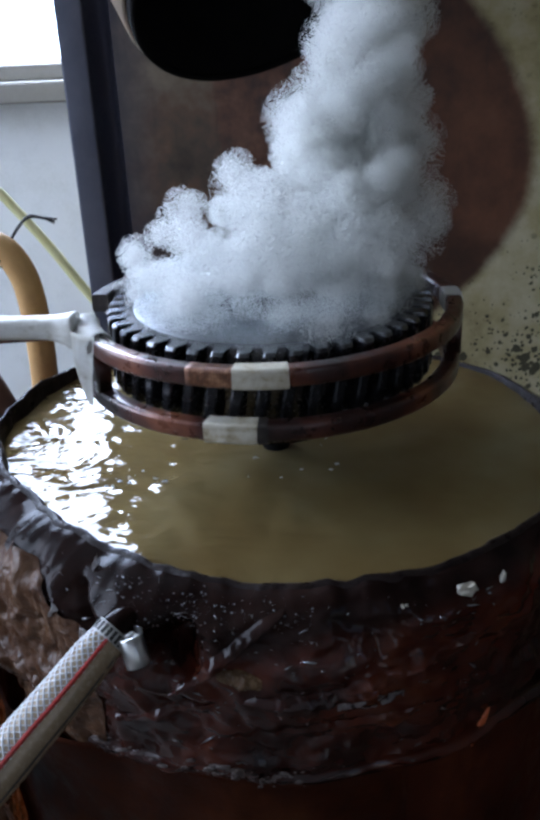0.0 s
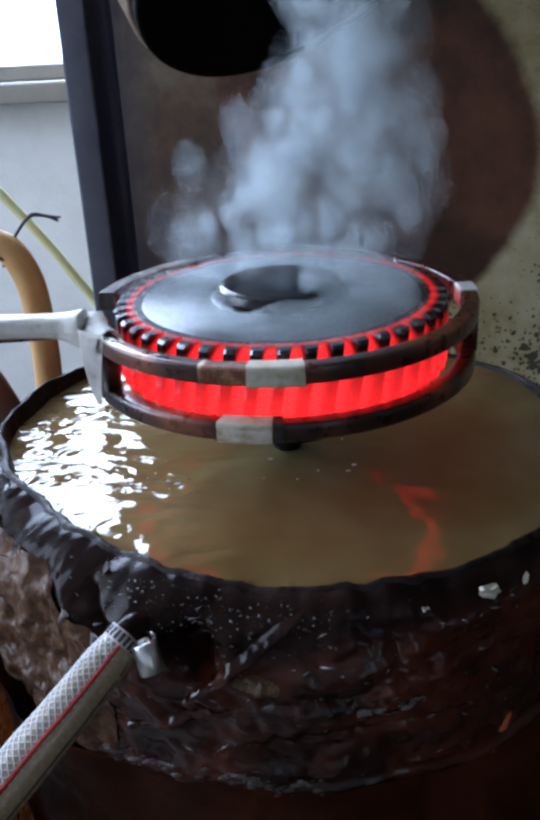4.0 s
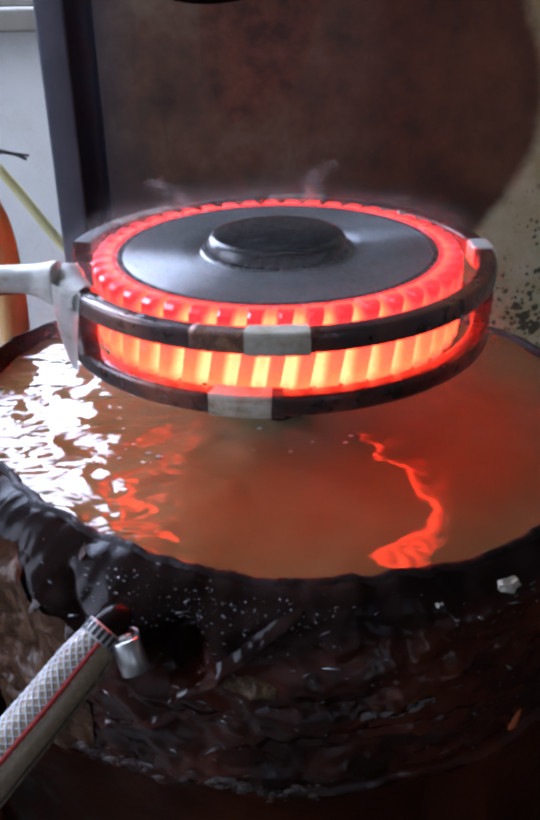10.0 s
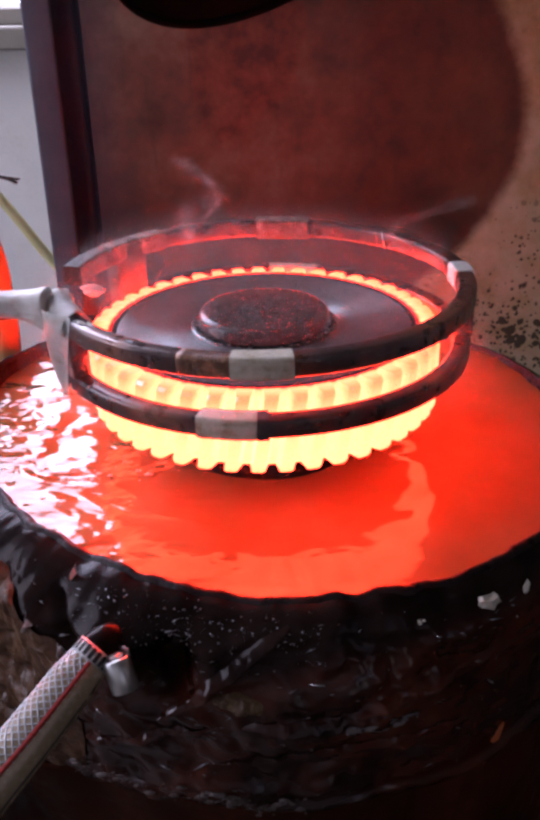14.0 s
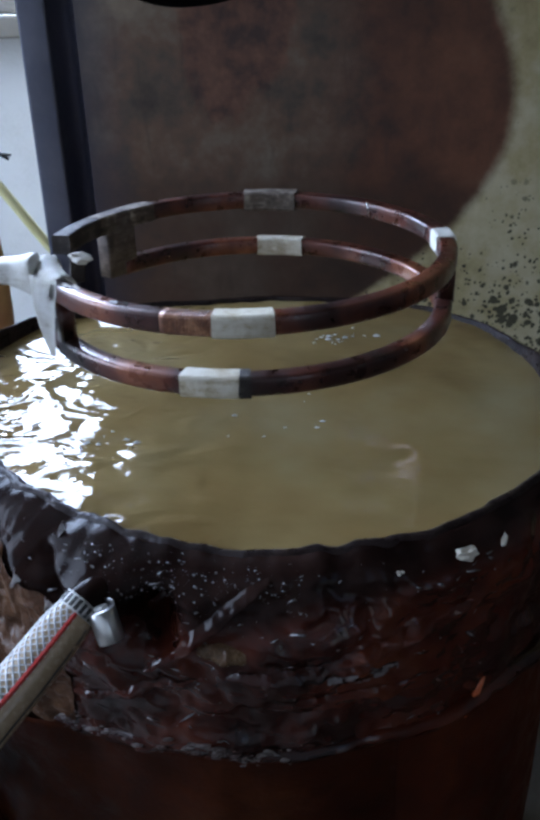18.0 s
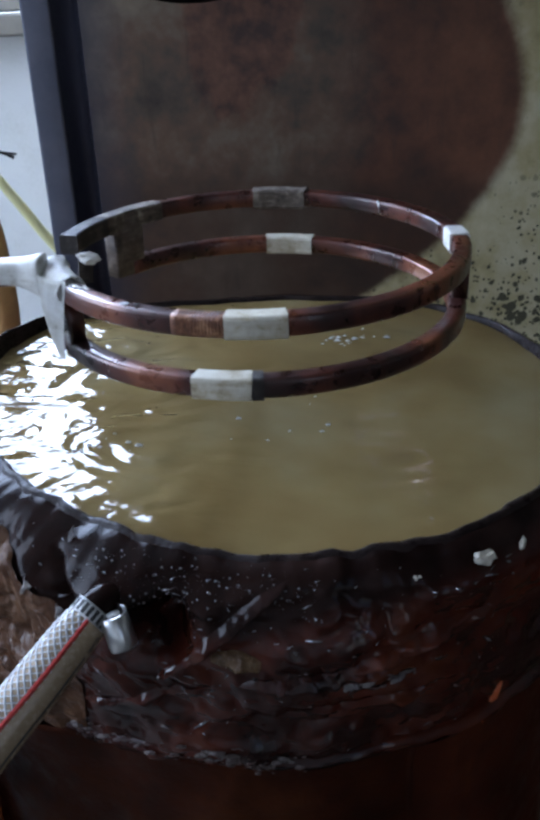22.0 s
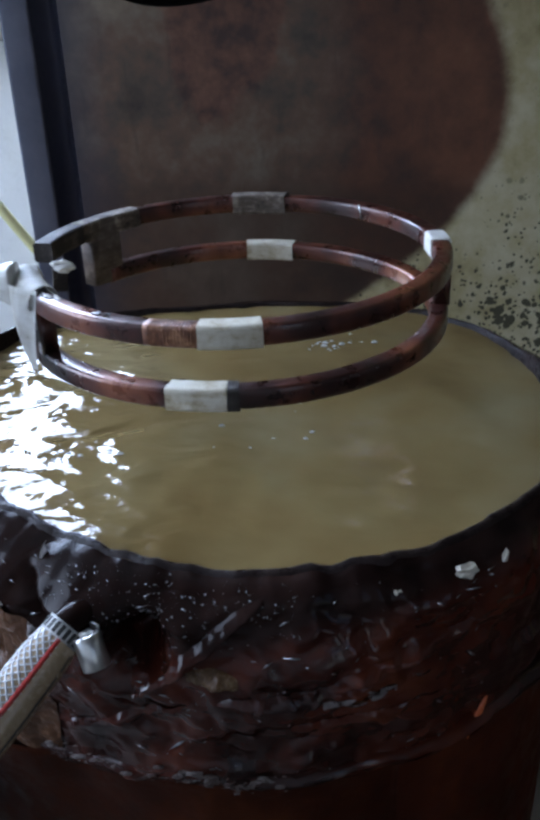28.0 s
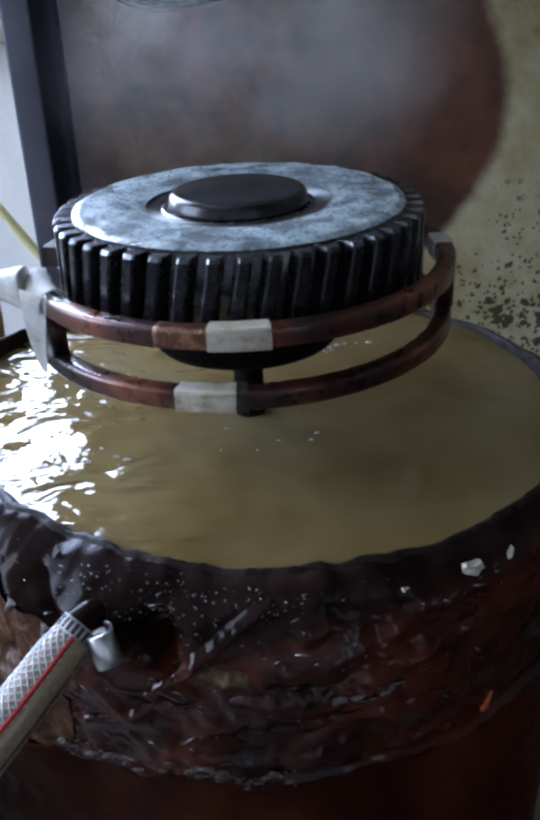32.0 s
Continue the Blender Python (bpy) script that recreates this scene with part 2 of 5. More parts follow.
    rust = mix(nt, span(nt, foot, -0.035, -0.085, 0.0, 0.62), rust, (0.040, 0.019, 0.010))
    # thin runs down the plate
    run = node(nt, "ShaderNodeMapping", Scale=(9.0, 1.0, 1.0))
    nt.links.new(v, run.inputs["Vector"])
    rust = mix(nt, span(nt, noise_tex(nt, 9, 4, 0.6, run.outputs[0]), 0.56, 0.72, 0.0, 0.45), rust, (0.045, 0.026, 0.018))
    # fades to dark blue towards the edge strip
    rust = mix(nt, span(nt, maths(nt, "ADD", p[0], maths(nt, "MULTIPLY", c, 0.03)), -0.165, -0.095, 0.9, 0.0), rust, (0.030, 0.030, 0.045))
    nt.links.new(mix(nt, stain, cream, rust), b.inputs["Base Color"])
    nt.links.new(span(nt, stain, 0.0, 1.0, 0.8, 0.55), b.inputs["Roughness"])
    relief(nt, b, maths(nt, "ADD", c, maths(nt, "MULTIPLY", d, 0.4)), 0.4, 0.001)
    return m


M["back_wall"] = stained_wall()
M["flange"] = worn("grey_painted_edge", [(0.3, (0.050, 0.055, 0.078)), (0.7, (0.105, 0.110, 0.140))], 18, 220, (0.5, 0.75), spec=0.3)
M["groove"] = worn("dark_blue_groove", [(0.3, (0.024, 0.027, 0.046)), (0.7, (0.046, 0.050, 0.078))], 12, 200, (0.5, 0.8), spec=0.25)




def wet_plastic(name, stops, scale=16, rough=(0.12, 0.4), bump=0.6, dist=0.003):
    m, nt, b = mat(name)
    v = coords(nt)
    a, c, d = noise_tex(nt, scale, 6, 0.6, v), noise_tex(nt, scale * 6, 5, 0.6, v), noise_tex(nt, 420, 2, 0.5, v)
    f = maths(nt, "ADD", maths(nt, "MULTIPLY", a, 0.7), maths(nt, "MULTIPLY", c, 0.3))
    nt.links.new(ramp(nt, f, stops), b.inputs["Base Color"])
    nt.links.new(span(nt, c, 0.35, 0.65, *rough), b.inputs["Roughness"])
    b.inputs["Specular IOR Level"].default_value = 0.35
    relief(nt, b, maths(nt, "ADD", f, maths(nt, "MULTIPLY", d, 0.15)), bump, dist)
    return m


def barrel_mat():
    """Wet brown plastic; under the rim a darker slimy liner clings to it."""
    m, nt, b = mat("wet_brown_barrel")
    v = coords(nt)
    p = xyz(nt, v)
    a, c, d = noise_tex(nt, 14, 3, 0.5, v), noise_tex(nt, 50, 3, 0.5, v), noise_tex(nt, 300, 2, 0.5, v)
    f = maths(nt, "ADD", maths(nt, "MULTIPLY", a, 0.7), maths(nt, "MULTIPLY", c, 0.3))
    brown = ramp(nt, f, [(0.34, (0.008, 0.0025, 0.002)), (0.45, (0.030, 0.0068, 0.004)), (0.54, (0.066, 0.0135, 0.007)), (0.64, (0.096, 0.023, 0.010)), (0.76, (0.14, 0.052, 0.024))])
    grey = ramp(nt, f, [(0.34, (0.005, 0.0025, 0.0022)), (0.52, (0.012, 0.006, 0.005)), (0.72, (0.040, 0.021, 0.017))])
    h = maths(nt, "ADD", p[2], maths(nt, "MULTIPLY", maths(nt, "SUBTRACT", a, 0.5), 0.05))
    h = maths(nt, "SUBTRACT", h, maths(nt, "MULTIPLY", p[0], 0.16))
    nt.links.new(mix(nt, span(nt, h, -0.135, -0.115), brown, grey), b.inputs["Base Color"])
    nt.links.new(span(nt, a, 0.38, 0.60, 0.22, 0.06), b.inputs["Roughness"])
    # gloss falls off towards the rim, in place of shade on the liner
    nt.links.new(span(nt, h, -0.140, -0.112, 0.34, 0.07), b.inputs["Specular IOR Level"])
    # sharp creases of thin plastic film
    st = node(nt, "ShaderNodeMapping", Scale=(1.0, 1.0, 1.7))
    nt.links.new(v, st.inputs["Vector"])
    k = maths(nt, "ABSOLUTE", maths(nt, "SUBTRACT", noise_tex(nt, 15, 2.5, 0.5, st.outputs[0]), 0.5))
    k = maths(nt, "MULTIPLY", maths(nt, "POWER", maths(nt, "MULTIPLY", k, 2.0), 0.6), 1.6)
    relief(nt, b, maths(nt, "ADD", maths(nt, "ADD", maths(nt, "MULTIPLY", f, 0.8), k), maths(nt, "MULTIPLY", d, 0.03)), 0.26, 0.0028)
    return m


M["barrel"] = barrel_mat()
M["barrel_low"] = wet_plastic("red_brown_barrel", [(0.3, (0.018, 0.004, 0.002)), (0.55, (0.064, 0.014, 0.006)), (0.75, (0.13, 0.036, 0.013))], 12, (0.35, 0.6), 0.3)
M["barrel_low"].node_tree.nodes["Principled BSDF"].inputs["Specular IOR Level"].default_value = 0.06
M["lip"] = wet_plastic("dark_wet_liner", [(0.3, (0.008, 0.005, 0.005)), (0.55, (0.020, 0.013, 0.012)), (0.75, (0.055, 0.038, 0.032))], 30, (0.25, 0.5), 0.8)
M["lip"].node_tree.nodes["Principled BSDF"].inputs["Specular IOR Level"].default_value = 0.12
M["ochre_film"] = wet_plastic("yellowish_film", [(0.3, (0.04, 0.016, 0.008)), (0.5, (0.10, 0.052, 0.022)), (0.7, (0.24, 0.15, 0.07))], 90, (0.1, 0.3), 0.7)
M["pale_film"] = wet_plastic("pale_torn_film", [(0.3, (0.26, 0.23, 0.21)), (0.55, (0.46, 0.43, 0.41)), (0.75, (0.66, 0.64, 0.62))], 90, (0.08, 0.3), 0.6)
M["red_sheet"] = wet_plastic("red_brown_film", [(0.3, (0.026, 0.006, 0.003)), (0.5, (0.078, 0.018, 0.007)), (0.7, (0.14, 0.040, 0.015))], 14, (0.3, 0.6), 0.4)
M["red_sheet"].node_tree.nodes["Principled BSDF"].inputs["Specular IOR Level"].default_value = 0.12
M["orange_sheet"] = wet_plastic("orange_brown_film", [(0.3, (0.16, 0.052, 0.016)), (0.5, (0.30, 0.11, 0.035)), (0.7, (0.46, 0.21, 0.08))], 24, (0.15, 0.4), 0.6)
M["tan_sheet"] = wet_plastic("wet_tan_sheet", [(0.3, (0.028, 0.012, 0.007)), (0.5, (0.078, 0.036, 0.019)), (0.7, (0.15, 0.080, 0.043))], 18, (0.15, 0.45), 0.4)
M["tan_sheet"].node_tree.nodes["Principled BSDF"].inputs["Specular IOR Level"].default_value = 0.2


ripples = new("ripples")


def water_mat():
    m, nt, b = mat("murky_quench_water")
    v = coords(nt)
    p = xyz(nt, v)
    a = noise_tex(nt, 9, 4, 0.5, v)
    nt.links.new(ramp(nt, a, [(0.3, (0.148, 0.095, 0.034)), (0.52, (0.188, 0.134, 0.055)), (0.72, (0.212, 0.170, 0.088))]), b.inputs["Base Color"])
    b.inputs["Roughness"].default_value = 0.06
    b.inputs["IOR"].default_value = 1.5
    # calm in the middle, chopped up where the pump pushes the water to the wall; the waves run by the moving field
    w = coords(nt, "Object", ripples)
    st = node(nt, "ShaderNodeMapping", Scale=(0.8, 1.25, 1.0), Rotation=(0, 0, 0.5))
    nt.links.new(w, st.inputs["Vector"])
    rip = node(nt, "ShaderNodeTexNoise", Scale=22.0, Detail=1.5, Roughness=0.5, Distortion=0.9)
    nt.links.new(st.outputs[0], rip.inputs["Vector"])
    fine = noise_tex(nt, 64, 2, 0.5, st.outputs[0])
    wild = span(nt, p[0], 0.02, -0.11, 0.15, 1.0)
    chop = maths(nt, "MULTIPLY", maths(nt, "ADD", rip.outputs["Fac"], maths(nt, "MULTIPLY", fine, 0.24)), wild)
    relief(nt, b, chop, 0.75, 0.010)
    return m


M["water"] = water_mat()


def drop_mat(name, dense, tint=(0.82, 0.82, 0.79)):
    """Steam: fine droplets that scatter light both ways and let part of it pass."""
    m, nt, b = mat(name)
    nt.nodes.remove(b)
    d, t, c = nt.nodes.new("ShaderNodeBsdfDiffuse"), nt.nodes.new("ShaderNodeBsdfTranslucent"), nt.nodes.new("ShaderNodeBsdfTransparent")
    d.inputs[0].default_value = t.inputs[0].default_value = (*tint, 1)
    s1, s2 = nt.nodes.new("ShaderNodeMixShader"), nt.nodes.new("ShaderNodeMixShader")
    s1.inputs[0].default_value, s2.inputs[0].default_value = 0.5, dense
    nt.links.new(d.outputs[0], s1.inputs[1])
    nt.links.new(t.outputs[0], s1.inputs[2])
    nt.links.new(c.outputs[0], s2.inputs[1])
    nt.links.new(s1.outputs[0], s2.inputs[2])
    nt.links.new(s2.outputs[0], nt.nodes["Material Output"].inputs[0])
    return m


M["steam"] = drop_mat("thick_steam", 0.57, (0.86, 0.865, 0.84))
M["mist"] = drop_mat("thin_mist", 0.25)
M["foam"] = worn("boiling_froth", [(0.34, (0.15, 0.185, 0.195)), (0.5, (0.25, 0.31, 0.325)), (0.62, (0.42, 0.49, 0.51))], 60, 420, (0.2, 0.45), bump=0.7, dist=0.0016, spec=0.5)
_nt = M["foam"].node_tree
_v = coords(_nt)
_nt.links.new(span(_nt, noise_tex(_nt, 30, 5, 0.6, _v), 0.36, 0.56, 0.45, 1.0), _nt.nodes["Principled BSDF"].inputs["Alpha"])


def clear_water():
    m, nt, b = mat("splashing_water")
    v = coords(nt)
    st = node(nt, "ShaderNodeMapping", Scale=(1.0, 1.0, 0.22))
    nt.links.new(v, st.inputs["Vector"])
    f = noise_tex(nt, 60, 4, 0.6, st.outputs[0])
    nt.links.new(ramp(nt, f, [(0.38, (0.20, 0.21, 0.18)), (0.52, (0.36, 0.39, 0.37)), (0.66, (0.80, 0.84, 0.85))]), b.inputs["Base Color"])
    b.inputs["Roughness"].default_value = 0.08
    b.inputs["IOR"].default_value = 1.333
    nt.links.new(span(nt, f, 0.40, 0.68, 0.10, 0.75), b.inputs["Alpha"])
    relief(nt, b, f, 0.6, 0.003)
    return m


M["splash"] = clear_water()

M["old_hose"] = worn("old_red_brown_rubber", [(0.3, (0.10, 0.045, 0.028)), (0.7, (0.22, 0.11, 0.07))], 30, 300, (0.35, 0.6))
M["scuff"] = worn("pale_scuff", [(0.35, (0.07, 0.055, 0.055)), (0.6, (0.24, 0.22, 0.22))], 120, 600, (0.3, 0.6))
_nt = M["scuff"].node_tree
_nt.links.new(span(_nt, noise_tex(_nt, 150, 3, 0.6, coords(_nt)), 0.44, 0.58), _nt.nodes["Principled BSDF"].inputs["Alpha"])
M["orange"] = worn("orange_glint_tone", [(0.3, (0.45, 0.08, 0.02)), (0.7, (0.75, 0.18, 0.06))], 160, 700, (0.15, 0.3))


def sky_glow():
    m, nt, b = mat("hazy_sky")
    b.inputs["Base Color"].default_value = (0.8, 0.85, 0.9, 1)
    v = coords(nt)
    nt.links.new(ramp(nt, noise_tex(nt, 0.8, 2, 0.5, v), [(0.3, (0.52, 0.70, 0.96)), (0.7, (0.68, 0.82, 1.0))]), b.inputs["Emission Color"])
    b.inputs["Emission Strength"].default_value = 6.0
    return m


M["sky"] = sky_glow()

M["haze"] = drop_mat("drifting_steam", 0.23, (0.76, 0.85, 0.89))

# ---- building helpers ----
def part(name, bm, material, parent=None, label="", smooth=True, m=None):
    """Links a bmesh as one mesh object under a thing or a part."""
    me = bpy.data.meshes.new(name)
    bm.normal_update()
    bm.to_mesh(me)
    bm.free()
    me.materials.append(material)
    if smooth:
        for poly in me.polygons:
            poly.use_smooth = True
    ob = new(name, me)
    ob.parent = parent
    if m is not None:
        ob.matrix_basis = m
    return tagged(ob, label=label)


def thing(name, label, category, group="", m=None, kind=""):
    ob = new(name)
    if m is not None:
        ob.matrix_basis = m
    return tagged(ob, label, category, group, kind)


def box(x0, x1, y0, y1, z0, z1, bevel=0.0, seg=2):
    bm = bmesh.new()
    bmesh.ops.create_cube(bm, size=1.0)
    for v in bm.verts:
        v.co = Vector((x0 + (v.co.x + 0.5) * (x1 - x0), y0 + (v.co.y + 0.5) * (y1 - y0), z0 + (v.co.z + 0.5) * (z1 - z0)))
    if bevel:
        bmesh.ops.bevel(bm, geom=bm.edges[:], offset=bevel, segments=seg, affect="EDGES", profile=0.7)
    return bm


def grid(fn, nu, nv, close_u=False):
    """A sheet of quads from fn(u, v), u and v from 0 to 1."""
    bm = bmesh.new()
    cols = nu if close_u else nu + 1
    vs = [[bm.verts.new(fn(i / nu, j / nv)) for j in range(nv + 1)] for i in range(cols)]
    for i in range(nu):
        for j in range(nv):
            a, b = vs[i], vs[(i + 1) % cols]
            bm.faces.new((a[j], b[j], b[j + 1], a[j + 1]))
    return bm


def lathe(profile, n=96):
    """Turns a closed (radius, z) outline round the z axis."""
    bm = bmesh.new()
    rings = [[bm.verts.new((r * math.cos(2 * math.pi * i / n), r * math.sin(2 * math.pi * i / n), z)) for r, z in profile] for i in range(n)]
    k = len(profile)
    for i in range(n):
        a, b = rings[i], rings[(i + 1) % n]
        for j in range(k):
            bm.faces.new((a[j], b[j], b[(j + 1) % k], a[(j + 1) % k]))
    return bm


def disc_lathe(profile, n=96):
    """Turns an open (radius, z) outline that starts and ends near the axis; closes both ends."""
    bm = bmesh.new()
    rings = [[bm.verts.new((r * math.cos(2 * math.pi * i / n), r * math.sin(2 * math.pi * i / n), z)) for r, z in profile] for i in range(n)]
    for i in range(n):
        a, b = rings[i], rings[(i + 1) % n]
        for j in range(len(profile) - 1):
            bm.faces.new((a[j], b[j], b[j + 1], a[j + 1]))
    bm.faces.new([r[0] for r in rings])
    bm.faces.new([r[-1] for r in reversed(rings)])
    return bm


def sweep(pts, section, up=Vector((0, 0, 1)), caps=True, twist=0.0):
    """Draws a closed section [(side, up)] along points."""
    bm = bmesh.new()
    pts = [Vector(p) for p in pts]
    rings = []
    for i, p in enumerate(pts):
        d = (pts[min(i + 1, len(pts) - 1)] - pts[max(i - 1, 0)]).normalized()
        s = d.cross(up)
        s = s.normalized() if s.length > 1e-6 else Vector((1, 0, 0))
        u = s.cross(d)
        a = twist * i
        rings.append([bm.verts.new(p + s * (x * math.cos(a) - y * math.sin(a)) + u * (x * math.sin(a) + y * math.cos(a))) for x, y in section])
    k = len(section)
    for a, b in zip(rings, rings[1:]):
        for j in range(k):
            bm.faces.new((a[j], a[(j + 1) % k], b[(j + 1) % k], b[j]))
    if caps:
        bm.faces.new(rings[0][::-1])
        bm.faces.new(rings[-1])
    bmesh.ops.recalc_face_normals(bm, faces=bm.faces[:])
    return bm


def circle(r, n=16):
    return [(r * math.cos(2 * math.pi * i / n), r * math.sin(2 * math.pi * i / n)) for i in range(n)]


def rounded(w, h, c, n=3):
    """A rounded rectangle as a section."""
    out = []
    for cx, cy, a0 in ((w / 2 - c, h / 2 - c, 0), (-w / 2 + c, h / 2 - c, 90), (-w / 2 + c, -h / 2 + c, 180), (w / 2 - c, -h / 2 + c, 270)):
        for i in range(n + 1):
            a = radians(a0 + 90 * i / n)
            out.append((cx + c * math.cos(a), cy + c * math.sin(a)))
    return out


def bez(pts, n=24):
    """Points on a smooth curve through the given ones."""
    p = [Vector(q) for q in pts]
    p = [2 * p[0] - p[1]] + p + [2 * p[-1] - p[-2]]
    out = []
    for i in range(1, len(p) - 2):
        for k in range(n):
            t = k / n
            a, b, c, d = p[i - 1:i + 3]
            out.append(0.5 * (2 * b + (c - a) * t + (2 * a - 5 * b + 4 * c - d) * t * t + (3 * b - a - 3 * c + d) * t ** 3))
    return out + [p[-2]]


def fuzz(p, s, k=1.0):
    return noise.noise(Vector(p) * s) * k


# ---- the room ----
WATER_Z = -0.100
FLOOR_Z = -0.62
floor = tagged(part("floor", box(-2.0, 2.0, -2.4, 1.2, FLOOR_Z - 0.08, FLOOR_Z), M["concrete"]), "dark oily concrete workshop floor", "floor", kind="structure")
# unseen ceiling, added to shut out the sky
ceiling = tagged(part("ceiling", box(-2.0, 2.0, -2.4, 1.2, 2.1, 2.2), M["dim_plaster"]), "unseen grey ceiling added to close in the light", "ceiling", kind="structure")


def wall_with_opening(name, along, lo, hi, at, thick, o0, o1, z0, z1, material, label):
    """A wall along x or y with one opening, built of the four pieces round it."""
    w = thing(name, label, "wall", kind="structure")
    for a, b, c, d in ((lo, o0, FLOOR_Z, 2.1), (o1, hi, FLOOR_Z, 2.1), (o0, o1, FLOOR_Z, z0), (o0, o1, z1, 2.1)):
        if b - a > 0.01 and d - c > 0.01:
            bm = box(a, b, at, at + thick, c, d) if along == "x" else box(at, at + thick, a, b, c, d)
            part("wall_piece", bm, material, w, smooth=False)
    return w


wall_with_opening("wall_far", "x", -2.0, 2.0, 1.2, 0.12, -1.75, -0.20, 0.092, 1.62, M["plaster"], "whitewashed far wall with a bright window opening")
# unseen walls, added with openings for the two fill lamps
wall_with_opening("wall_west", "y", -2.4, 1.2, -2.12, 0.12, -0.7, 0.5, 0.0, 1.5, M["plaster"], "unseen side wall added with an opening for the fill lamp")
wall_with_opening("wall_south", "x", -2.0, 2.0, -2.52, 0.12, 0.85, 1.45, FLOOR_Z, 1.45, M["dim_plaster"], "unseen grey wall added with an opening for the front fill lamp")
# unseen wall, added to close the room on the right
tagged(part("wall_east", box(2.0, 2.12, -2.4, 1.2, FLOOR_Z, 2.1), M["dim_plaster"]), "unseen grey side wall added to close in the light", "wall", kind="structure")
ledge = thing("window_sill", "grey weathered ledge under a bright window", "window sill", kind="structure")
part("ledge_board", box(-1.85, -0.14, 1.10, 1.2, 0.03, 0.066, 0.006), M["dim_plaster"], ledge)
part("ledge_bar", box(-1.85, -0.14, 1.14, 1.2, 0.066, 0.092, 0.004), M["dim_plaster"], ledge)
tagged(part("backdrop", box(-3.2, 0.6, 2.6, 2.65, -0.4, 3.2), M["sky"], smooth=False), "hazy bright sky outside the window", "sky", kind="structure")
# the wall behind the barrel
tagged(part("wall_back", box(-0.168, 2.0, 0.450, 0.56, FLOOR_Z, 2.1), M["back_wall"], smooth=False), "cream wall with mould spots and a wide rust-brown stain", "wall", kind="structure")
edge = thing("trim", "grey steel edge strip with a dark blue groove", "trim", kind="structure")
part("edge_strip", box(-0.2225, -0.1935, 0.441, 0.56, FLOOR_Z, 2.1, 0.003), M["flange"], edge)
part("groove", grid(lambda u, v: Vector((-0.1935 + 0.0257 * u, 0.4425 + 0.016 * math.sin(math.pi * u) ** 0.8 + 0.0085 * u, FLOOR_Z + v * (2.1 - FLOOR_Z))), 14, 2), M["groove"], edge, "dark blue hollow groove")

# ---- fume duct over the barrel ----
def fume_duct():
    mouth = Vector((0.026, 0.250, 0.211))
    turn = Vector((-0.430, 0.500, 0.750)).to_track_quat("Z", "Y").to_matrix().to_4x4()
    d = thing("fume_duct", "black-mouthed round fume duct slanting over the barrel", "duct", m=Matrix.Translation(mouth) @ turn)
    n = 80
    part("shell", lathe([(0.1462, 0.010), (0.1462, 0.34), (0.1410, 0.34), (0.1410, 0.010)], n), M["duct"], d, "smoke-stained tinplate shell")
    part("rim", lathe([(0.1425, -0.003), (0.1435, 0.0), (0.1425, 0.0095), (0.1405, 0.0038), (0.1395, 0.0), (0.1405, -0.003)], n), M["dull_black"], d, "black rolled rim")
    part("liner", lathe([(0.1405, 0.004), (0.1405, 0.335), (0.1395, 0.335), (0.1395, 0.004)], n), M["dull_black"], d, "near-black inside")
    part("damper", disc_lathe([(0.0, 0.31), (0.139, 0.31), (0.139, 0.313), (0.0, 0.313)], n), M["dull_black"], d, "near-black damper plate")


fume_duct()

# ---- the induction coil ----
CX, CY, RT, RL = 0.0052, 0.0055, 0.1176, 0.1165
LOW = -0.0327


def arc(a0, a1, z0, z1=None, r=None, n=None):
    z1 = z0 if z1 is None else z1
    r = r or (RL if z0 < -0.02 else RT)
    n = n or max(4, int(abs(a1 - a0) / 3))
    return [(CX + r * math.cos(radians(a0 + (a1 - a0) * i / n)), CY + r * math.sin(radians(a0 + (a1 - a0) * i / n)), z0 + (z1 - z0) * i / n) for i in range(n + 1)]


def at(a, z, r=RT):
    return Vector((CX + r * math.cos(radians(a)), CY + r * math.sin(radians(a)), z))


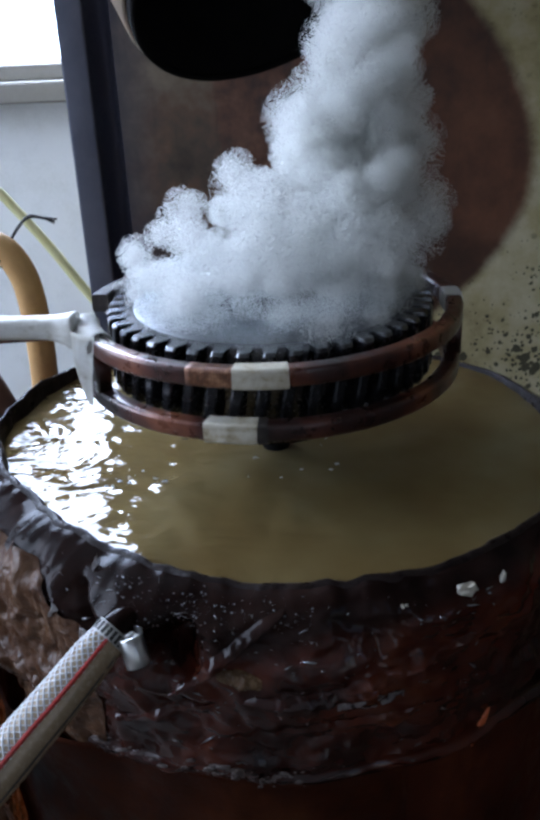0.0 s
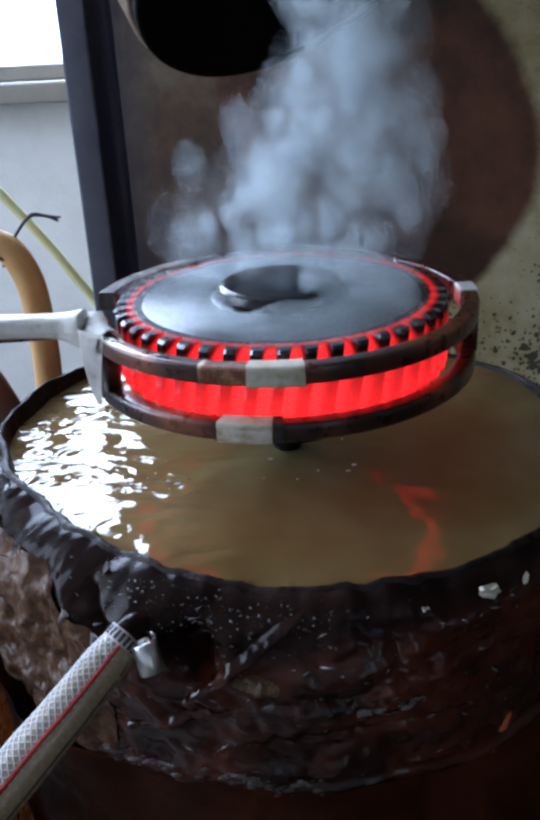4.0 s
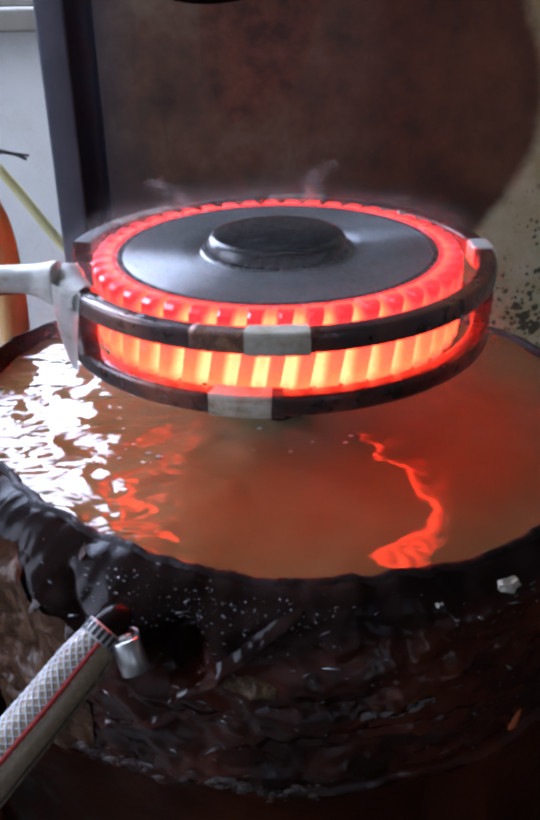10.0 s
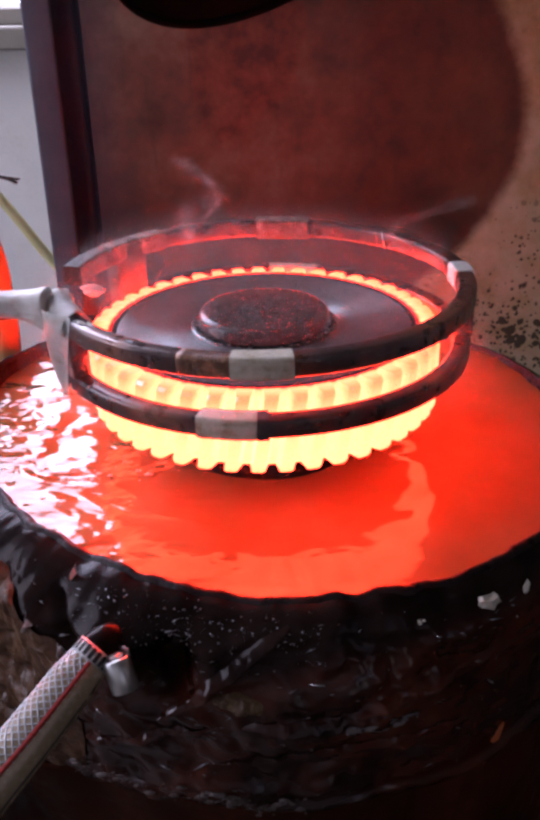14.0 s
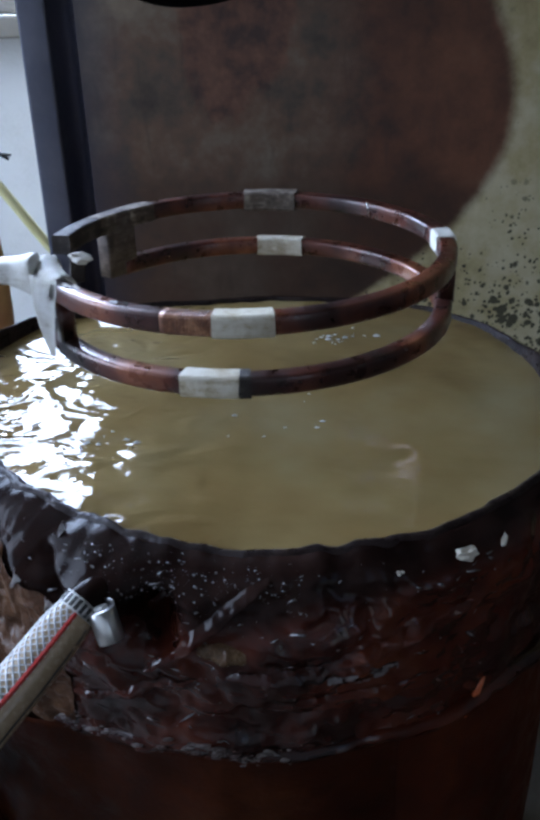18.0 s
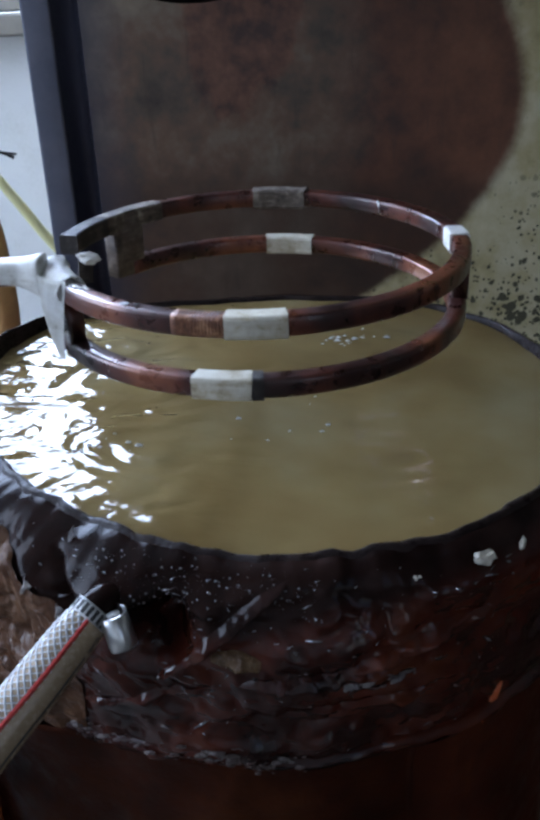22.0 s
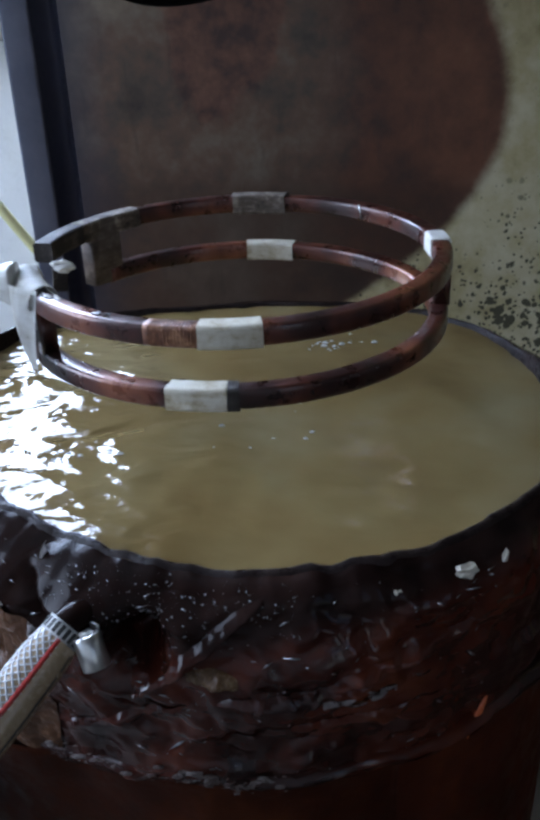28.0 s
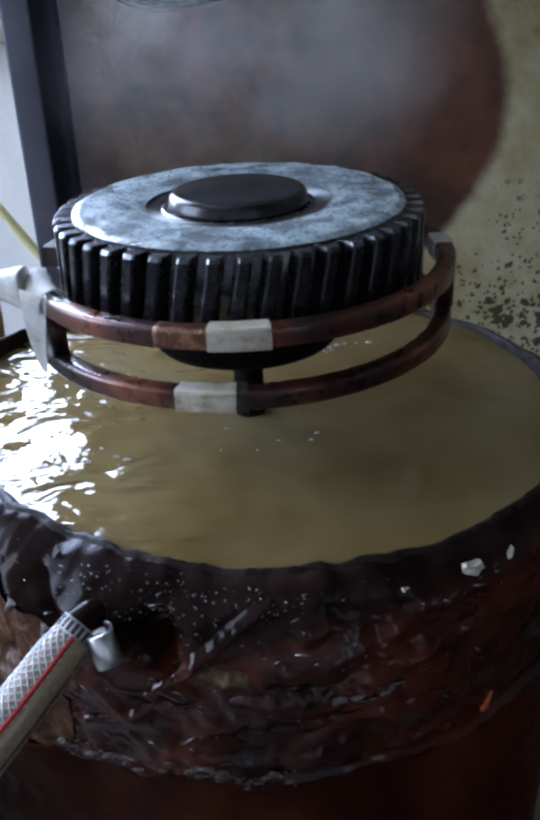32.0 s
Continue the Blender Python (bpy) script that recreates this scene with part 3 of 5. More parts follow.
def coil():
    c = thing("induction_coil", "two-turn copper induction coil bound with white tape", "induction coil")
    tube = rounded(0.0105, 0.0108, 0.0022)
    part("upper_turn", sweep(arc(199, 529, 0.0), tube), M["copper"], c, "darkened square copper tube")
    part("lower_turn", sweep(arc(203, 500, LOW), tube), M["copper"], c, "darkened square copper tube")
    for a, w in ((210.5, 0.0170), (353.5, 0.0130), (139.5, 0.016)):
        p = at(a, 0)
        up = Vector((math.cos(radians(a)), math.sin(radians(a)), 0))
        part("riser", sweep([(p.x, p.y, -0.0045), (p.x, p.y, LOW + 0.0045)], rounded(w, 0.0098, 0.002), up), M["copper"], c)
    # the bus lead that runs off to the power supply
    a = at(199, 0)
    part("lead", sweep(bez([a, a + Vector((-0.016, 0.006, 0)), (-0.20, -0.030, -0.001), (-0.42, -0.030, -0.002)], 8), tube), M["copper"], c)

    def band(a0, a1, z, material, label, w=0.0119, h=0.0122):
        n, sec = 14, rounded(w, h, 0.0016, 2)
        bm = bmesh.new()
        rings = []
        for i in range(n + 1):
            ring = []
            for k, (x, y) in enumerate(sec):
                q = Vector((math.cos(k * 0.7), math.sin(k * 0.7), a0 * 0.3 + z * 90))
                ang = a0 + (a1 - a0) * i / n
                if i in (0, n):
                    ang += 0.5 * noise.noise(q * 2.0 + Vector((i, 0, 0)))
                g = 1 + 0.03 * noise.noise(q * 1.5 + Vector((0, 0, i * 0.55)))
                c0, s0, rr = math.cos(radians(ang)), math.sin(radians(ang)), RL if z < -0.02 else RT
                ring.append(bm.verts.new((CX + (rr + x * g) * c0, CY + (rr + x * g) * s0, z + y * g)))
            rings.append(ring)
        m = len(sec)
        for r0, r1 in zip(rings, rings[1:]):
            for k in range(m):
                bm.faces.new((r0[k], r0[(k + 1) % m], r1[(k + 1) % m], r1[k]))
        bm.faces.new(rings[0][::-1])
        bm.faces.new(rings[-1])
        bmesh.ops.recalc_face_normals(bm, faces=bm.faces[:])
        part("tape_band", bm, material, c, label, smooth=False)

    band(262.6, 276.9, 0.0, M["tape"], "cream tape band with a creased edge")
    band(254.0, 268.2, LOW, M["tape"], "cream tape band")
    band(268.4, 271.0, LOW, M["dark_tape"], "narrow black tape band")
    band(-1.5, 7.0, 0.0, M["white_tape"], "white tape band")
    band(74, 92, 0.0, M["old_tape"], "scorched loose tape band", 0.0126, 0.0132)
    band(71.5, 88, LOW, M["tape"], "cream tape band")
    band(126, 150, 0.0, M["old_tape"], "scorched tape band")
    # this end of the turn lies in shade; the band's black carries it
    band(150.4, 170, 0.0, M["dark_tape"], "dark tape band that carries the shade on the coil end", 0.0117, 0.0120)
    part("tape_strip", sweep([at(140.5, 0.004), at(140.5, -0.018), at(140.5, LOW - 0.004)], rounded(0.025, 0.0122, 0.002), Vector((math.cos(radians(139.5)), math.sin(radians(139.5)), 0))), M["smoked_tape"], c, "smoke-browned tape round the riser")
    # white wrapping over the lead joint, with a flap that hangs down the riser
    band(191, 208, 0.0003, M["white_tape"], "white tape wrapping", 0.0128, 0.0130)
    def wrap(u, v):
        """Tape wound on the lead: flat and loose far off, gathered into a thick wedge at the joint."""
        q = bez_at(u)
        k = max(0.0, (u - 0.62) / 0.38) ** 1.5
        t = 2 * math.pi * v
        w, h = 0.0072 + 0.0012 * k, 0.0066 + 0.0052 * k
        ct, st = math.cos(t), math.sin(t)
        x, y = abs(ct) ** 0.5 * math.copysign(1, ct) * w, abs(st) ** 0.6 * math.copysign(1, st) * h
        g = 1 + 0.07 * noise.noise(Vector((u * 9, ct * 1.5, st * 1.5)))
        return q + Vector((0.15 * x * g, x * g, 0.0035 - 0.0025 * k + y * g))

    line = bez([(-0.42, -0.030, 0.0), (-0.20, -0.030, 0.0), (-0.135, -0.031, 0.0), (-0.112, -0.036, 0.001)], 12)

    def bez_at(u):
        x = u * (len(line) - 1)
        i = min(int(x), len(line) - 2)
        return line[i].lerp(line[i + 1], x - i)

    bm = grid(lambda u, v: wrap(v, u), 24, 40, True)
    bmesh.ops.holes_fill(bm, edges=bm.edges[:])
    bmesh.ops.recalc_face_normals(bm, faces=bm.faces[:])
    part("tape_wrap", bm, M["white_tape"], c, "loose white tape along the lead")

    def flap(u, v):
        top = Vector((-0.1125, -0.0490, 0.0070)).lerp(Vector((-0.0945, -0.0660, 0.0080)), u)
        foot = Vector((-0.1035, -0.0590, -0.0370)).lerp(Vector((-0.1000, -0.0640, -0.0380)), u)
        q = top.lerp(foot, v)
        return q + Vector((-0.5, -0.8, 0)) * (0.0012 * math.sin(4 * u + 2.5 * v) + 0.0022 * math.sin(math.pi * v))

    bm = grid(flap, 12, 12)
    bmesh.ops.solidify(bm, geom=bm.faces[:], thickness=0.0009)
    part("tape_flap", bm, M["white_tape"], c, "white tape flap hanging over the riser")

    def cap(u, v):
        """Tape folded over the top of the tube at the joint."""
        a0 = 193 + 21 * u
        t = radians(-25 + 215 * v)
        n = 1 + 0.08 * noise.noise(Vector((u * 4, v * 4, 2)))
        o = RT + 0.0084 * math.cos(t) * n
        return Vector((CX + o * math.cos(radians(a0)), CY + o * math.sin(radians(a0)), 0.0005 + 0.0082 * math.sin(t) * n))

    bm = grid(cap, 12, 12)
    bmesh.ops.solidify(bm, geom=bm.faces[:], thickness=-0.0008)
    part("tape_cap", bm, M["white_tape"], c, "creased white tape over the joint")
    # lacquer that has flaked up along the top of the tube
    rng = random.Random(21)
    for k in range(7):
        a0 = rng.uniform(213, 243)
        q = at(a0, 0.0056, RT + rng.uniform(-0.003, 0.002))
        bm = box(-0.0032 * rng.uniform(0.5, 1.3), 0.003, -0.0009, 0.0009, 0.0, 0.0005)
        for vert in bm.verts:
            vert.co.z += 0.0010 * noise.noise(vert.co * 400 + Vector((k, 0, 0)))
        part("lacquer_flake", bm, M["white_tape"] if k % 3 == 0 else M["black"], c, smooth=False, m=Matrix.Translation(q) @ pose(0, 0, 0, rng.uniform(-25, 25), rng.uniform(-12, 12), a0 + 90))
    # knotted tape end on the inside
    bm = bmesh.new()
    bmesh.ops.create_icosphere(bm, subdivisions=2, radius=1.0)
    for v in bm.verts:
        k = 1 + 0.75 * fuzz(v.co, 2.3) + 0.3 * fuzz(v.co, 5.1)
        v.co = Vector((v.co.x * 0.0068, v.co.y * 0.0030, v.co.z * 0.0038)) * k
    part("tape_knot", bm, M["white_tape"], c, "crumpled white tape end", smooth=False, m=pose(-0.0950, 0.006, -0.0022, 0, 12, 8))
    part("tape_tail", box(-0.0045, 0.0045, -0.0012, 0.0012, -0.016, 0, 0.0006), M["dark_tape"], c, m=pose(-0.0975, 0.008, -0.002, 0, 6, 20))
    part("seam", sweep([at(45.5, 0.0060, RT - 0.0053), at(44, -0.0035, RT - 0.0058)], circle(0.0005, 8), Vector((1, 0, 0))), M["steel_bright"], c, "bright scratch of solder")
    # bare copper windings of wire beside the front band
    part("copper_sleeve", sweep(arc(250.2, 262.8, 0.0, n=8), rounded(0.01062, 0.01092, 0.0022)), M["sleeve_copper"], c, "bright scraped copper")
    for i in range(11):
        part("wire_turn", sweep(arc(254.2 + i * 0.78, 254.2 + i * 0.78 + 0.42, 0.0, n=2), rounded(0.01078, 0.01108, 0.0023)), M["sleeve_copper"], c, "bare copper wire")


M["sleeve_copper"] = worn("scraped_copper", [(0.34, (0.050, 0.020, 0.014)), (0.5, (0.16, 0.066, 0.034)), (0.66, (0.38, 0.19, 0.10))], 130, 600, (0.3, 0.5), 0.4)
coil()

# ---- the gear ----
GEAR_R, ROOT_R, RIM_R, THICK, TEETH = 0.1045, 0.0945, 0.0855, 0.0445, 44
HELIX = radians(-4.6)

gear = thing("helical_gear", "dark steel helical gear held inside the coil", "gear")
# unseen Empty; its keyed height sets the steel's temperature and so its glow
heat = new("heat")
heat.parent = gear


def gear_steel(name, dark, light, rough, brushed=0.0):
    m, nt, b = mat(name)
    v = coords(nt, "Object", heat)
    p = xyz(nt, v)
    r = maths(nt, "SQRT", maths(nt, "ADD", maths(nt, "MULTIPLY", p[0], p[0]), maths(nt, "MULTIPLY", p[1], p[1])))
    a, c = noise_tex(nt, 45, 5, 0.6, v), noise_tex(nt, 400, 3, 0.6, v)
    nt.links.new(mix(nt, a, dark, light), b.inputs["Base Color"])
    b.inputs["Metallic"].default_value = 0.65
    nt.links.new(span(nt, c, 0.3, 0.7, rough - 0.08, rough + 0.1), b.inputs["Roughness"])
    relief(nt, b, a, 0.06, 0.0004)
    if brushed:
        tan = nt.nodes.new("ShaderNodeTangent")
        tan.direction_type, tan.axis = "RADIAL", "Z"
        nt.links.new(tan.outputs[0], b.inputs["Tangent"])
        b.inputs["Anisotropic"].default_value = brushed
        b.inputs["Anisotropic Rotation"].default_value = 0.25
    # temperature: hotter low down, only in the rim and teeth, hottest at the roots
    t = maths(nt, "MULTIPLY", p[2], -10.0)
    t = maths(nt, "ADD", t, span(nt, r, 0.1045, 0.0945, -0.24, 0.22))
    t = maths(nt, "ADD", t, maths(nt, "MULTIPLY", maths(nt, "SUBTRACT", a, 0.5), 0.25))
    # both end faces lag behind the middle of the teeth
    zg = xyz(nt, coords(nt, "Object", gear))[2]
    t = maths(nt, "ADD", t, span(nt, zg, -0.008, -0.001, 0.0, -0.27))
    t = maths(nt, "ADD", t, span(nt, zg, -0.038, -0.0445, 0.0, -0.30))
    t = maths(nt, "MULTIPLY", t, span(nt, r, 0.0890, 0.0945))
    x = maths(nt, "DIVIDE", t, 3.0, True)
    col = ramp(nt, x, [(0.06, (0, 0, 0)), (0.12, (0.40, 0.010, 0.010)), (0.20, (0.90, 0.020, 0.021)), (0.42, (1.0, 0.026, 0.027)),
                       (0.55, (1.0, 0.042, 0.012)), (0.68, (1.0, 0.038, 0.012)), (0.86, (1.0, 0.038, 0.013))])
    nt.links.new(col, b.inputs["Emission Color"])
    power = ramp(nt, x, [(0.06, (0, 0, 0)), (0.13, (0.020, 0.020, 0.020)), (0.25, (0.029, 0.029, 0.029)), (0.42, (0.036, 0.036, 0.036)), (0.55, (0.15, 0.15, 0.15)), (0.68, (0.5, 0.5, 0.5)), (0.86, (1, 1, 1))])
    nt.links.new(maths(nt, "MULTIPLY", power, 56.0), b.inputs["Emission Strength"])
    return m


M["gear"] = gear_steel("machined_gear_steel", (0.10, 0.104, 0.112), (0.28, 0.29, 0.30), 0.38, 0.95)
M["hub"] = worn("oily_dark_steel", [(0.3, (0.026, 0.024, 0.026)), (0.7, (0.042, 0.039, 0.041))], 40, 90, (0.20, 0.26), 0.6, 0.01, 0.0001)
# lighter copy for the tooth tops, which carries the sheen they catch
M["tooth"] = gear_steel("lit_top_tooth_steel", (0.11, 0.113, 0.12), (0.21, 0.214, 0.225), 0.24)
_b = M["tooth"].node_tree.nodes["Principled BSDF"]
_b.inputs["Metallic"].default_value = 1.0
for _l in list(M["tooth"].node_tree.links):
    if _l.to_socket.name in ("Normal", "Roughness") and _l.to_node == _b:
        M["tooth"].node_tree.links.remove(_l)
_b.inputs["Roughness"].default_value = 0.26
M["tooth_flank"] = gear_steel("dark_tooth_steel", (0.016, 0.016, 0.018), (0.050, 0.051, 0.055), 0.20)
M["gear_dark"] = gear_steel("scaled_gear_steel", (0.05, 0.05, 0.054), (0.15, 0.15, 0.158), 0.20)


def build_gear():
    t = THICK
    part("web", lathe([(0.040, -0.0012), (0.060, -0.0011), (0.0868, -0.0009), (0.0872, -0.00092), (0.0874, -0.0012), (0.0874, -t), (0.040, -t)], 128), M["gear"], gear, "machined steel face")
    part("rim", lathe([(0.0875, -0.0014), (0.0877, -0.00092), (0.0882, -0.0009), (0.0937, -0.0010), (ROOT_R - 0.0003, -0.0011), (ROOT_R, -0.0016), (ROOT_R, -t + 0.0006), (0.0875, -t)], 192), M["gear_dark"], gear)
    hub = part("hub", disc_lathe([(0.0, 0.0083), (0.0340, 0.0082), (0.0372, 0.0074), (0.0390, 0.0052), (0.0400, 0.0010), (0.0402, -0.0010), (0.0, -0.0010)], 96), M["hub"], gear, "dark raised hub")
    part("hub_groove", lathe([(0.0401, -0.0002), (0.0440, -0.0008), (0.0440, -0.0016), (0.0401, -0.0016)], 96), M["gear_dark"], hub)
    part("lower_boss", disc_lathe([(0.0, -t - 0.0005), (0.058, -t - 0.0005), (0.058, -t - 0.031), (0.054, -t - 0.036), (0.0, -t - 0.036)], 96), M["dull_black"], gear, "dark lower boss")
    part("spindle", disc_lathe([(0.0, -t - 0.036), (0.0092, -t - 0.036), (0.0092, -0.40), (0.0, -0.40)], 40), M["dull_black"], gear, "dark lifting spindle")
    # one tooth, then copies on the same mesh
    bm = bmesh.new()
    half_root, half_tip = 0.0050, 0.0030
    levels = [(-0.0005, 0.9), (-0.0025, 1.0), (-t * 0.35, 1.0), (-t * 0.65, 1.0), (-t + 0.0025, 1.0), (-t + 0.0005, 0.9)]
    rings = []
    for z, k in levels:
        tw = HELIX * (-z / t - 0.5)
        rr = ROOT_R + (GEAR_R - ROOT_R) * (1.0 if k == 1.0 else 0.86)
        ring = []
        for r, s in ((ROOT_R - 0.002, half_root), (ROOT_R + 0.45 * (rr - ROOT_R), half_root * 0.82), (rr - 0.0008, half_tip * 1.15), (rr, half_tip * 0.75),
                     (rr, -half_tip * 0.75), (rr - 0.0008, -half_tip * 1.15), (ROOT_R + 0.45 * (rr - ROOT_R), -half_root * 0.82), (ROOT_R - 0.002, -half_root)):
            a = tw + s / r
            ring.append(bm.verts.new((r * math.cos(a), r * math.sin(a), z)))
        rings.append(ring)
    for a, b in zip(rings, rings[1:]):
        for j in range(8):
            bm.faces.new((a[j], a[(j + 1) % 8], b[(j + 1) % 8], b[j]))
    bm.faces.new(rings[0][::-1])
    bm.faces.new(rings[-1])
    bmesh.ops.recalc_face_normals(bm, faces=bm.faces[:])
    # top faces get the lighter steel: their window sheen is put into colour
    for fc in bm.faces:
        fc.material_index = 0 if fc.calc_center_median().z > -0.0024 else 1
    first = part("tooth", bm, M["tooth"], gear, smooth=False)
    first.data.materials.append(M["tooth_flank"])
    for i in range(1, TEETH):
        o = new("tooth", first.data)
        o.parent = gear
        o.matrix_basis = pose(0, 0, 0, 0, 0, 360 * i / TEETH)


build_gear()

# ---- the quench barrel and its water ----
BX, BY = 0.010, 0.025
M["crust"] = worn("wet_lime_crust", [(0.35, (0.035, 0.020, 0.016)), (0.5, (0.10, 0.075, 0.068)), (0.65, (0.28, 0.25, 0.24))], 90, 600, (0.2, 0.5))
RIM = [(0, 0.187), (27, 0.187), (54, 0.180), (78, 0.161), (104, 0.162), (126, 0.180), (146, 0.208), (180, 0.203), (195, 0.192), (216, 0.177), (235, 0.175), (255, 0.182), (275, 0.188), (303, 0.198), (335, 0.200), (360, 0.187)]


def rim_r(a):
    a %= 360
    for (a0, r0), (a1, r1) in zip(RIM, RIM[1:]):
        if a0 <= a <= a1:
            u = (a - a0) / (a1 - a0)
            u = u * u * (3 - 2 * u)
            return r0 + (r1 - r0) * u
    return 0.19


def rim_z(a):
    w = Vector((math.cos(radians(a)), math.sin(radians(a)), 0))
    lift = 0.011 * max(0.0, math.cos(radians(a - 335))) ** 5 + 0.010 * max(0.0, math.cos(radians(a - 170))) ** 4
    back = max(0.0, math.sin(radians(a))) ** 0.5
    return WATER_Z + 0.0028 - 0.0016 * back + lift + (1 - 0.85 * back) * (0.0035 * noise.noise(w * 5) + 0.0016 * noise.noise(w * 17) + 0.0005 * noise.noise(w * 41))


def wall_point(a, v):
    """The barrel's outside, from the rim (v = 0) down to the hoop (v = 1)."""
    ca, sa = math.cos(radians(a)), math.sin(radians(a))
    zt = rim_z(a)
    z = zt + (-0.212 - zt) * v ** 1.15
    r0 = rim_r(a) + 0.0056 - 0.0038 * max(0.0, sa) ** 0.5
    full = 0.2095 + 0.004 * math.sin(math.pi * v)
    r = r0 + (full - r0) * min(1.0, v / 0.22) ** 0.7
    k = min(1.0, 5 * v)
    q = Vector((ca * 3, sa * 3, z * 14))
    r += k * (0.0055 * noise.noise(q * 1.5) + 0.0045 * abs(noise.noise(q * 3.1 + Vector((7, 0, 0)))) + 0.0018 * noise.noise(q * 9) + 0.0008 * noise.noise(q * 22))
    r += k * 0.0022 * math.sin(v * 13 + 3.0 * math.sin(radians(a * 2)) + 6 * noise.noise(Vector((ca * 3, sa * 3, v * 1.5))))
    # hollow round the hose socket, and a slit in the liner that runs down to it
    a %= 360
    r -= 0.032 * math.exp(-((a - 254.6 - 40 * (z + 0.128)) / 3.3) ** 2 - ((z + 0.129) / 0.0135) ** 2)
    if 232 < a < 246:
        slit = (z + 0.109) + (a - 236.5) * 0.0023
        r -= 0.010 * math.exp(-(slit / 0.0030) ** 2 - ((a - 239.5) / 3.0) ** 4)
    # the liner lies in many small creases
    if z < -0.100:
        w = Vector((ca * 13, sa * 13, z * 55 + 2.5 * ca))
        r += 0.0009 * k * (1 - 2 * abs(noise.noise(w))) ** 3 + 0.0004 * k * (1 - 2 * abs(noise.noise(w * 2.3))) ** 3
    return Vector((BX + r * ca, BY + r * sa, z))


def barrel():
    b = thing("quench_barrel", "wet brown plastic quench barrel with a ragged rim", "barrel")
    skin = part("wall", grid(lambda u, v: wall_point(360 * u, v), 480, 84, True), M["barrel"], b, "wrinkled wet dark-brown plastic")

    def low(u, v):
        a = 360 * u
        ca, sa = math.cos(radians(a)), math.sin(radians(a))
        z = -0.2 - v * (-0.2 - FLOOR_Z)
        r = 0.2025 + 0.003 * noise.noise(Vector((ca * 4, sa * 4, z * 9)))
        return Vector((BX + r * ca, BY + r * sa, z))

    part("lower_wall", grid(low, 128, 24, True), M["barrel_low"], b, "red-brown lower wall")

    def ridge(u, v):
        a, t = 360 * u, 2 * math.pi * v
        ca, sa = math.cos(radians(a)), math.sin(radians(a))
        r = 0.2075 + (0.0065 + 0.003 * noise.noise(Vector((ca * 9, sa * 9, 1)))) * math.cos(t) + 0.002 * noise.noise(Vector((ca * 30, sa * 30, t)))
        z = -0.209 + 0.006 * noise.noise(Vector((ca * 3, sa * 3, 4))) + 0.0055 * math.sin(t)
        return Vector((BX + r * ca, BY + r * sa, z))

    hoop = part("hoop", grid(ridge, 200, 10, True), M["barrel"], b, "crusted hoop round the barrel")

    def lip(u, v):
        """From below the water up the inside and over the rim."""
        a = 360 * u
        ca, sa = math.cos(radians(a)), math.sin(radians(a))
        r, zt = rim_r(a) + 0.0026 * noise.noise(Vector((ca * 12, sa * 12, 0))) + 0.0006 * noise.noise(Vector((ca * 37, sa * 37, 0))), rim_z(a)
        if v < 0.7:
            k = v / 0.7
            rr, z = r - 0.004 * (1 - k), WATER_Z - 0.03 + (zt - WATER_Z + 0.03) * k
        else:
            k = (v - 0.7) / 0.3
            rr, z = r + (0.0060 - 0.004 * max(0.0, sa) ** 0.5 + 0.003 * noise.noise(Vector((ca * 9, sa * 9, 5)))) * k, zt + 0.0022 * math.sin(math.pi * k) - 0.001 * k
        return Vector((BX + rr * ca, BY + rr * sa, z))

    part("lip", grid(lip, 260, 14, True), M["lip"], b, "dark wet edge of the rim")
    # the dark spigot that the hose is pushed on
    part("spigot", sweep(bez([(-0.0800, -0.1790, -0.1195), (-0.0725, -0.1712, -0.1150), (-0.064, -0.160, -0.1205), (-0.050, -0.140, -0.135)], 6), circle(0.0086, 24)), M["barrel"], b, "brown plastic hose spigot")
    # slanting folds of the liner down the front, each with a sharp lower lip
    for a0, a1, z0, z1, w, high in ((271.5, 253.5, -0.1035, -0.156, 0.0050, 0.0042), (262, 240, -0.157, -0.190, 0.0035, 0.0016), (284, 265, -0.147, -0.153, 0.005, 0.0035), (300, 277, -0.131, -0.146, 0.004, 0.003), (296, 268, -0.168, -0.178, 0.006, 0.003)):
        def fold(u, v, a0=a0, a1=a1, z0=z0, z1=z1, w=w, high=high):
            a = a0 + (a1 - a0) * u
            ca, sa = math.cos(radians(a)), math.sin(radians(a))
            t = (v - 0.5) * 2
            wd = w * math.sin(math.pi * min(1, u * 0.97 + 0.03)) ** 0.6 * (1 + 0.35 * noise.noise(Vector((u * 7, 3, z0 * 50))))
            z = z0 + (z1 - z0) * u ** 1.1 + t * wd + 0.002 * noise.noise(Vector((u * 5, 1, z0 * 40)))
            vv = min(1.0, max(0.02, ((rim_z(a) - z) / (rim_z(a) + 0.212)) ** (1 / 1.15)))
            q = wall_point(a, vv)
            crest = 1 - ((t + 0.55) / 1.55) ** 2 if t > -0.55 else 1 - ((t + 0.55) / 0.45) ** 2
            lift = 0.0004 + high * max(0.0, crest) * math.sin(math.pi * u) ** 0.5 * (1 + 0.4 * noise.noise(Vector((u * 14, t, z0 * 30))))
            return Vector((q.x + lift * ca, q.y + lift * sa, z))

